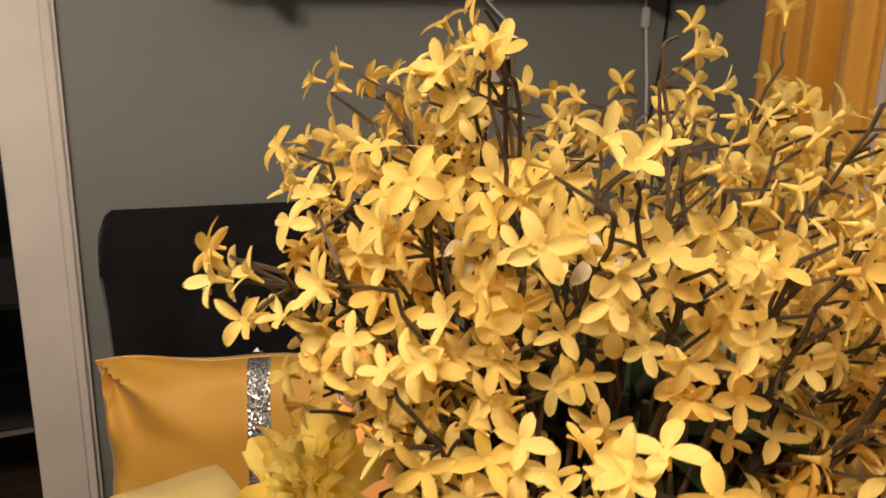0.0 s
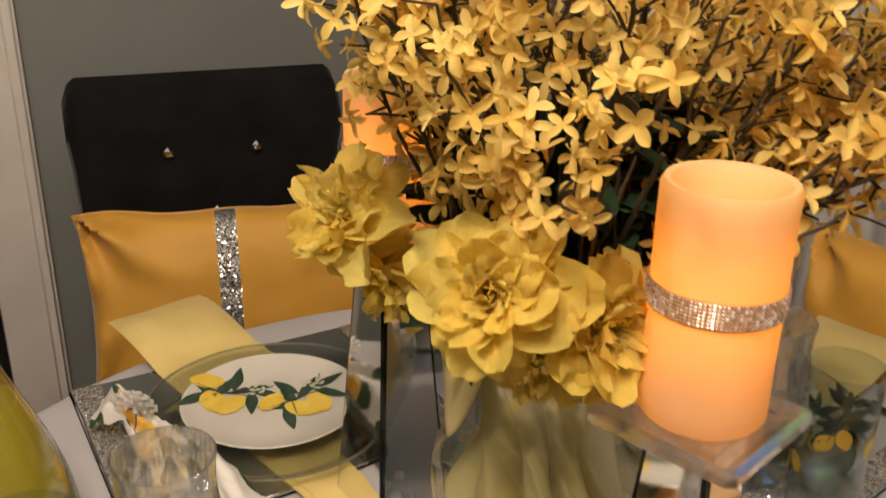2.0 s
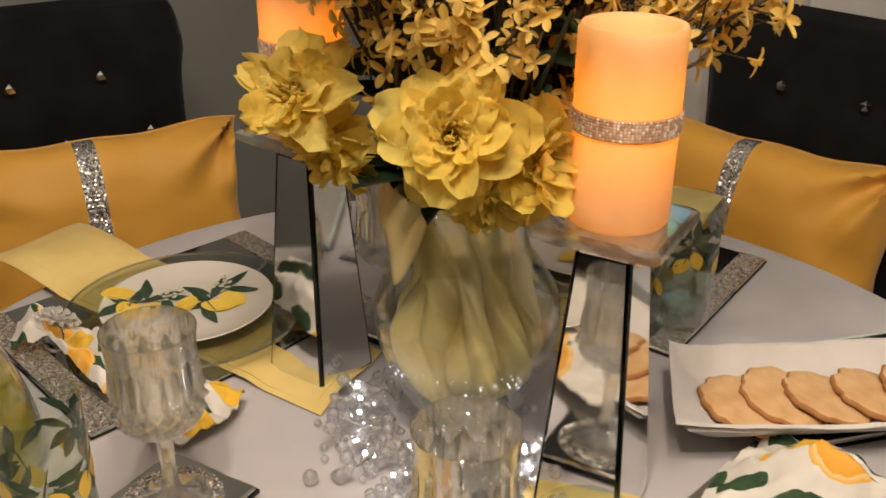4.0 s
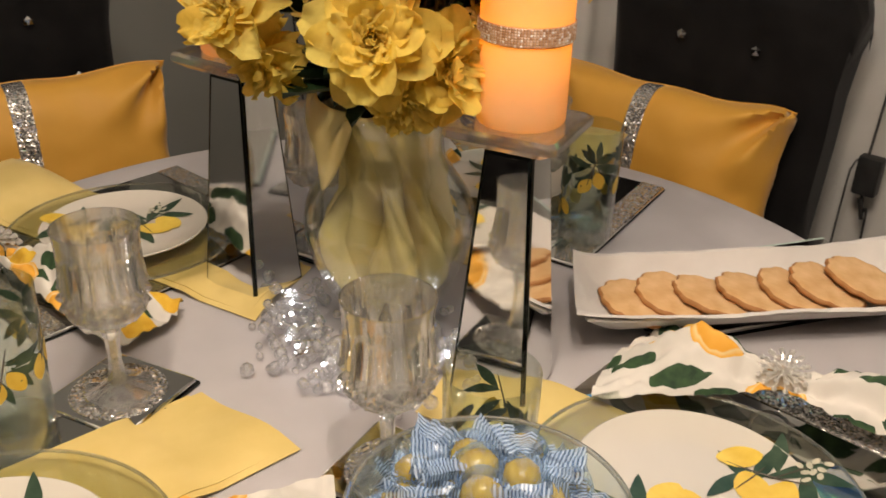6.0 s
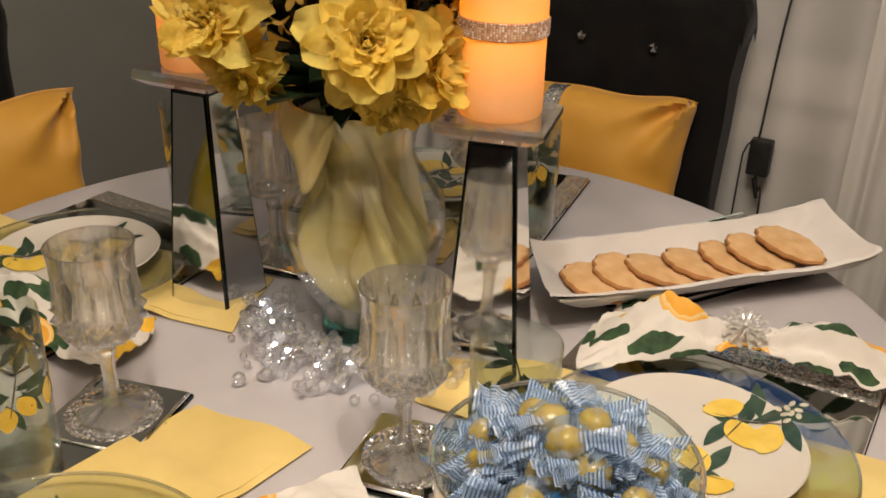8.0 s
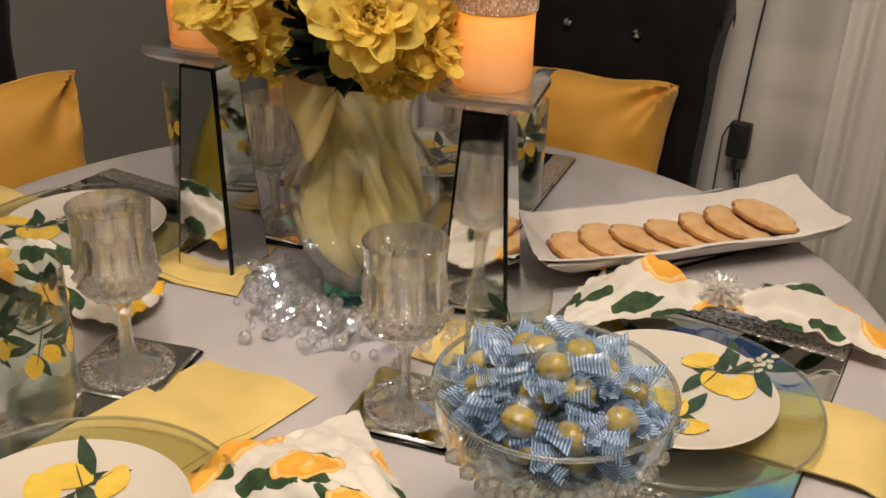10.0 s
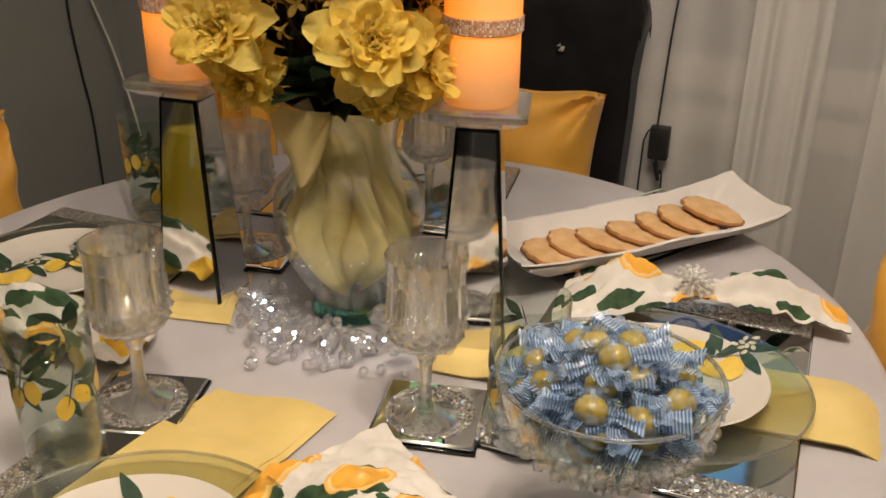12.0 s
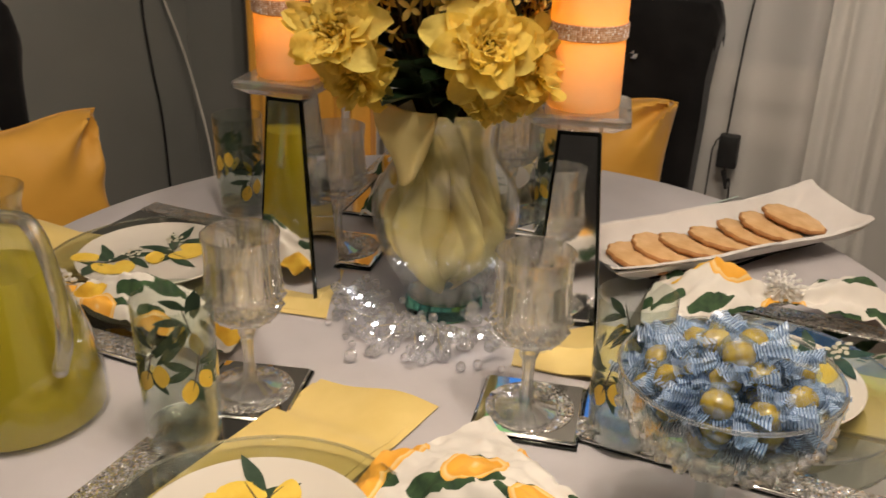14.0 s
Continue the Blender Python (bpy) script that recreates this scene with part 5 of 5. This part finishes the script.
DAHLIAS = [((-0.155, -0.015, 0.365), (-0.75, -0.55, 0.35), 0.82, 1), ((-0.125, -0.005, 0.312), (-0.8, -0.35, -0.25), 0.66, 5), ((-0.055, -0.138, 0.365), (-0.30, -0.9, 0.38), 0.84, 2), ((0.020, -0.128, 0.335), (0.30, -0.9, 0.15), 0.78, 3), ((-0.020, -0.110, 0.300), (-0.1, -0.9, -0.4), 0.62, 7), ((0.12, 0.06, 0.36), (0.8, 0.5, 0.3), 0.9, 4), ((-0.01, 0.13, 0.36), (-0.1, 1.0, 0.3), 0.9, 6)]


def build_garland(centre):
    """A clear bead garland with small white lights, coiled round the foot of the vase."""
    g = thing("bead_garland", Matrix.Translation(centre), "clear acrylic bead garland with tiny white lights", "garland")
    rnd = random.Random(21)
    arc = []
    for k in range(90):
        a = radians(140 + 195 * k / 89)
        r = 0.108 + 0.022 * math.sin(k * 0.9) + rnd.uniform(-0.012, 0.012)
        arc.append(Vector((r * math.cos(a), r * math.sin(a), 0.010 + 0.006 * (1 + math.sin(k * 1.7)))))
    part("wire", tube(arc, 0.0008, 4), M["silver"], g)
    spheres = []
    for rad in (0.0045, 0.0060, 0.0078):
        bm = bmesh.new()
        bmesh.ops.create_icosphere(bm, subdivisions=2, radius=rad)
        spheres.append((rad, mesh_from(bm, "bead", M["acrylic"], 0)))
    for k in range(290):
        p = rnd.choice(arc)
        rad, me = rnd.choice(spheres)
        off = Vector((rnd.gauss(0, 0.019), rnd.gauss(0, 0.019), 0))
        z = rad if rnd.random() < 0.6 else rnd.uniform(0.012, 0.032)
        part("bead", me, None, g, at=Matrix.Translation(Vector((p.x, p.y, z)) + off))
    led = bmesh.new()
    bmesh.ops.create_icosphere(led, subdivisions=2, radius=0.0022)
    led = mesh_from(led, "light", M["led"], 180)
    for k in range(12):
        p = arc[3 + 7 * k]
        part("light", led, None, g, "tiny white light", at=Matrix.Translation((p.x * 1.03, p.y * 1.03, 0.020 + 0.012 * rnd.random())))
    return g


# ---- things beside the place settings ----


def build_cookie_tray(m):
    board = thing("mirror_tray", Matrix.Translation((0.64, 0.545, TABLE + 0.0008)), "mirrored glass board under the cookie dish", "tray")
    part("glass", box((0.32, 0.17, 0.006), (0, 0, 0.0052), 0.0015, 1), M["mat_mirror"], board)
    part("bevel", box((0.322, 0.005, 0.007), (0, 0.0845, 0.0052), 0.001, 1), M["glass_edge"], board, "pale green cut glass edge")
    part("edge", box((0.324, 0.174, 0.002), (0, 0, 0.0011)), M["mirror_edge"], board)
    tray = thing("cookie_dish", m @ pose(0, 0, 0.0085), "long white china dish lined with paper", "dish")
    L, Wd = 0.222, 0.076

    def dish(s, t, lift=0.0):
        x, y = (2 * s - 1), (2 * t - 1)
        ex, ey = max(0.0, abs(x) - 0.80) / 0.20, max(0.0, abs(y) - 0.60) / 0.40
        z = 0.010 + 0.028 * max(ex, ey) ** 1.3 + 0.006 * (ex * ey) + lift
        return Vector((x * L + 0.018 * ex * y, y * Wd * (1 + 0.05 * x), z))

    part("china", sheet(50, 24, lambda s, t: dish(0.015 + 0.97 * s, 0.02 + 0.96 * t, 0.0038), 0.003), M["tray_white"], tray)
    # black block put in as the shadow beneath the dish
    part("foot", box((0.30, 0.075, 0.010), (0, 0, 0.0055), 0.003), M["black_shadow"], tray, "black block for the shadow under the dish")

    def liner(s, t):
        p = dish(-0.006 + 1.012 * s, -0.014 + 1.028 * t, 0.0055)
        p.z -= 0.009 * max(0.0, max(abs(2 * t - 1) - 0.94, abs(2 * s - 1) - 0.97) / 0.06)
        p.z += 0.002 * noise.noise(Vector((p.x * 40, p.y * 40, 1.7))) + 0.0025 * abs(2 * t - 1) ** 6 * (1 + math.sin(11 * s) * math.sin(5 * s + 1)) + 0.004 * abs(2 * s - 1) ** 8
        return p

    paper = thing("paper_liner", m @ pose(0, 0, 0.0085), "white paper towel lining the dish", "paper")
    part("paper", sheet(60, 24, liner, 0.0006), M["paper"], paper)
    rnd = random.Random(4)
    for k in range(7):
        x = (-0.149, -0.109, -0.061, -0.011, 0.039, 0.080, 0.126)[k]
        c = thing("cookie", m @ pose(x + rnd.uniform(-0.003, 0.003), -0.006 + rnd.uniform(-0.004, 0.004), 0.031 + (0, 0.002, 0.002, 0.002, 0.003, 0.007, 0.011)[k], rnd.uniform(-4, 4), 8 + rnd.uniform(0, 4), rnd.uniform(-12, 12) - 8), "golden shortbread cookie with browned edges", "cookie", "cookies on the dish")
        ph = rnd.uniform(0, 6.28)
        wob = lambda a, kk, ph=ph: 1.15 * (1 + 0.09 * abs(math.sin(6 * a + ph)) + 0.02 * math.sin(8 * a + ph) + 0.03 * math.sin(3 * a + 2 * ph)) * (1.0 + 0.17 * abs(math.sin(a)) ** 2)
        bm = lathe([(0, -0.0045), (0.031, -0.0045), (0.0355, -0.002), (0.0360, 0.0012), (0.034, 0.0035), (0.029, 0.0046), (0.014, 0.0052), (0, 0.0054)], 40, wobble=wob)
        for v in bm.verts:
            v.co.z += 0.0008 * noise.noise(v.co * 120 + Vector((k, 0, 0)))
        for f in bm.faces:
            f.material_index = 0 if f.calc_center_median().z > 0.0035 else 1
        part("biscuit", bm, [M["cookie"], M["cookie_edge"]], c, smooth=60)


# colour of the shadow block below the cookie dish
M["black_shadow"] = varied("black dish shadow", (0.01, 0.01, 0.01), (0.02, 0.02, 0.02), 20, 0.2)


def build_candy_dish(m):
    """A footed pressed-glass dish filled with wrapped lemon candies."""
    d = thing("candy_dish", m, "footed pressed glass dish full of wrapped candies", "candy dish")
    out = [(0, 0), (0.050, 0.0), (0.052, 0.003), (0.046, 0.008), (0.020, 0.020), (0.014, 0.035), (0.012, 0.065), (0.013, 0.092), (0.018, 0.107), (0.036, 0.115), (0.060, 0.127), (0.077, 0.145), (0.0838, 0.166), (0.0855, 0.1835)]
    inn = [(0.083, 0.184), (0.0812, 0.168), (0.0742, 0.148), (0.057, 0.131), (0.034, 0.120), (0.0, 0.117)]
    bm = lathe(out + inn, 96)
    for v in bm.verts:
        r, z = math.hypot(v.co.x, v.co.y), v.co.z
        if r > 0.030 and 0.112 < z < 0.150:
            a = math.atan2(v.co.y, v.co.x)
            f = 1 + 0.035 * abs(math.sin(14 * a + 60 * z))
            v.co.x, v.co.y = v.co.x * f, v.co.y * f
    part("bowl", bm, M["bluish_glass"], d, smooth=30)
    part("rim", lathe([(0.0842 + 0.0018 * math.cos(k * math.pi / 4), 0.1838 + 0.0018 * math.sin(k * math.pi / 4)) for k in range(8)], 96, close=True), M["crystal"], d)
    knobs = bmesh.new()
    for row, (r, z) in enumerate(((0.068, 0.131), (0.050, 0.119), (0.080, 0.149))):
        for k in range(26):
            a = 2 * math.pi * (k + 0.5 * row) / 26
            bmesh.ops.create_icosphere(knobs, subdivisions=1, radius=0.0062, matrix=Matrix.Translation((r * math.cos(a), r * math.sin(a), z)))
    tagged(part("pressed_knob", knobs, M["crystal"], d, "pressed glass knobs round the bowl", smooth=0), kind="stuff")
    rnd = random.Random(17)
    ball = bmesh.new()
    bmesh.ops.create_icosphere(ball, subdivisions=2, radius=0.0116)
    for v in ball.verts:
        v.co *= 1 + 0.05 * math.sin(8 * math.atan2(v.co.y, v.co.x))
        v.co.x *= 1.12
    ball = mesh_from(ball, "sweet", M["candy"], 60)

    def wrap(seed):
        r3 = random.Random(seed)

        def at(s, t):
            x = (2 * s - 1) * 0.036
            end = max(0.0, abs(x) - 0.015) / 0.021
            a = 2 * math.pi * t
            r = 0.0145 * math.sqrt(max(0.0, 1 - (min(abs(x), 0.0142) / 0.0162) ** 2)) if end == 0 else 0.004 + 0.014 * end
            flat = 1.0 if end == 0 else max(0.22, 1 - 1.2 * end)
            q = 1 + 0.13 * math.sin(5 * a + 60 * x + seed) + 0.10 * math.sin(11 * a + seed)
            return Vector((x, r * q * math.cos(a), r * q * math.sin(a) * flat + 0.004 * end * math.sin(7 * t * 6.28)))

        return mesh_from(sheet(22, 26, at), "wrapper", M["wrapper"], 25)

    wraps = [wrap(k) for k in range(4)]
    spots = []
    for layer, (count, r, z) in enumerate(((7, 0.042, 0.145), (9, 0.056, 0.164), (4, 0.024, 0.160), (9, 0.054, 0.181), (6, 0.031, 0.191), (3, 0.015, 0.206))):
        for k in range(count):
            a = 2 * math.pi * (k + 0.37 * layer) / count
            spots.append((r * math.cos(a) + rnd.uniform(-0.004, 0.004), r * math.sin(a) + rnd.uniform(-0.004, 0.004), z + rnd.uniform(-0.004, 0.004), math.degrees(a) + 90 + rnd.uniform(-28, 28)))
    for p in spots:
        c = thing("wrapped_candy", m @ pose(*p[:3], rnd.uniform(-35, 35), rnd.uniform(-25, 25), p[3]), "yellow lemon candy in blue striped cellophane", "candy", "candies in the dish")
        part("sweet", ball, None, c)
        part("wrapper", rnd.choice(wraps), None, c, "clear cellophane with blue stripes")


def build_jug(m):
    j = thing("lemonade_carafe", m, "glass carafe of cloudy yellow lemonade", "carafe")
    out = [(0, 0), (0.083, 0.0), (0.088, 0.006), (0.087, 0.03), (0.078, 0.08), (0.062, 0.13), (0.044, 0.175), (0.034, 0.205), (0.033, 0.225), (0.038, 0.243)]
    fine = [(p.x, p.z) for p in bend([(r, 0, z) for r, z in out[2:]], 3)]
    inn = [(r - 0.003, z) for r, z in reversed(fine)]
    part("glass", lathe([(0, 0), (0.083, 0)] + fine + inn + [(0, 0.008)], 64), M["glass"], j)
    level = [(r - 0.0042, z) for r, z in fine if z < 0.168]
    part("lemonade", lathe([(0, 0.0095), (level[0][0] - 0.004, 0.0095)] + level + [(0, level[-1][1])], 64), M["lemonade"], j, "cloudy yellow lemonade")
    part("handle", tube(bend([(0.030, 0, 0.222), (0.075, 0, 0.225), (0.098, 0, 0.18), (0.10, 0, 0.12), (0.082, 0, 0.075)], 6), 0.008, 10), M["crystal"], j, "clear glass handle")
    return j


def build_all():
    build_room()
    build_wall_mark()
    build_curtains()
    build_wall_fittings()
    build_chair(uv(0.486, 1.44, 0, -9), "black velvet tufted dining chair by the grey wall")
    build_chair(uv(1.345, 0.50, 0.006, -95), "black velvet tufted dining chair by the curtains")
    build_chair(uv(0.629, -0.384, 0, 205), "black velvet tufted dining chair pushed in at the table")
    build_chair(uv(-0.50, 0.33, 0, 97), "black velvet tufted dining chair drawn back from the table")
    build_pillow(uv(0.465, 1.29, 0.508, -16) @ pose(0, 0, 0, -8), "mustard lumbar pillow with a rhinestone band", 1)
    build_pillow(uv(1.235, 0.560, 0.508, -90) @ pose(0, 0, 0, -10), "mustard lumbar pillow with a rhinestone band", 2)
    build_pillow(uv(0.58, -0.285, 0.508, 205) @ pose(0, 0, 0, -8), "mustard lumbar pillow with a rhinestone band", 3)
    build_table()

    # four place settings: centre of the mat and the way its diner sits, in the room's axes
    seats = {"north": (0.345, 0.820, 0), "east": (0.827, 0.560, -81), "south": (0.432, 0.042, 180), "west": (-0.032, 0.366, 90)}
    shift = {"north": (0, -0.018), "east": (0, 0), "south": (0.031, 0.017), "west": (0.0, 0.018)}
    sprigs = {"north": [(-0.045, 0.035, 150), (0.035, -0.015, 200)], "east": [(-0.03, 0.04, 60), (0.03, -0.03, 240)], "south": [(0.03, 0.0, 110), (-0.05, 0.045, 290)], "west": [(-0.005, 0.05, 90), (0.036, -0.034, 270)]}
    for seat, (u, v, turn) in seats.items():
        base = uv(u, v, TABLE, turn)
        build_placemat(base @ pose(0, 0, 0.0015))
        dx, dy = shift[seat]
        build_charger(base @ pose(dx, dy, 0.0112))
        build_plate(base @ pose(dx, dy, 0.0166), sprigs[seat])
    # napkins under the chargers
    build_satin_napkin(uv(0.405, 0.561, TABLE + 0.0015, 11.5), 0.567, 0.137, outer_rise=0.016, label="folded pale yellow satin napkin raised over the table edge")
    build_satin_napkin(uv(0.60, 0.49, TABLE + 0.0015, -79), 0.52, outer_rise=0.02, label="folded pale yellow satin napkin raised over the table edge")
    build_satin_napkin(uv(0.404, 0.307, TABLE + 0.0015, 184), 0.60, droop=0.35)
    build_satin_napkin(uv(0.223, 0.398, TABLE + 0.0015, 84), 0.56, 0.137, droop=0.2)
    # printed napkins with jewelled rings
    build_floral_napkin(Matrix.Translation((0.495, 0.322, TABLE + 0.012)) @ pose(0, 0, 0, 0, 0, -41), seed=1, puff=0.052)
    build_floral_napkin(Matrix.Translation((-0.245, 0.815, TABLE + 0.012)) @ pose(0, 0, 0, 0, 0, 132), fan=0.235, tail=0.045, spread=0.044, tail_spread=0.02, seed=2, puff=0.046)
    build_floral_napkin(Matrix.Translation((0.000, 0.098, TABLE + 0.012)) @ pose(0, 0, 0, 0, 0, -76), fan=0.225, tail=0.08, spread=0.092, seed=3)
    build_floral_napkin(Matrix.Translation((0.335, 0.945, TABLE + 0.012)) @ pose(0, 0, 0, 0, 0, 60), fan=0.13, tail=0.09, spread=0.060, seed=4, puff=0.05)
    # glasses
    for x, y, turn in ((-0.122, 0.529, 46), (0.108, 0.339, 42), (0.150, 0.800, 40), (0.428, 0.771, 35)):
        build_coaster(Matrix.Translation((x, y, TABLE + 0.001)) @ pose(0, 0, 0, 0, 0, turn))
    for x, y in ((-0.121, 0.527), (0.098, 0.334), (0.135, 0.795), (0.425, 0.770)):
        build_goblet(Matrix.Translation((x, y, TABLE + 0.0112)))
    for k, (x, y, z) in enumerate(((-0.211, 0.480, 0.010), (0.156, 0.251, 0.010), (0.088, 1.02, 0.002), (0.482, 0.724, 0.010))):
        build_tumbler(Matrix.Translation((x, y, TABLE + z)) @ pose(0, 0, 0, 0, 0, (-95, -100, -95, -120)[k]), 5 + k)
    # centrepiece
    for x, y, turn in ((0.041, 0.730, 38), (0.252, 0.448, 45)):
        m = Matrix.Translation((x, y, TABLE + 0.001)) @ pose(0, 0, 0, 0, 0, turn)
        _, high = build_candle_holder(m)
        build_candle(Matrix.Translation((x, y, TABLE + 0.001 + high)), 0.21)
    spot = Matrix.Translation((0.170, 0.585, TABLE + 0.0008))
    build_vase(spot)
    build_bouquet(spot)
    build_garland((0.170, 0.585, TABLE + 0.001))
    build_cookie_tray(Matrix.Translation((0.592, 0.494, TABLE + 0.0008)) @ pose(0, 0, 0, 0, 0, -9.5))
    build_candy_dish(Matrix.Translation((0.092, 0.095, TABLE + 0.001)))
    build_jug(Matrix.Translation((-0.329, 0.634, TABLE + 0.001)) @ pose(0, 0, 0, 0, 0, -70))


build_all()
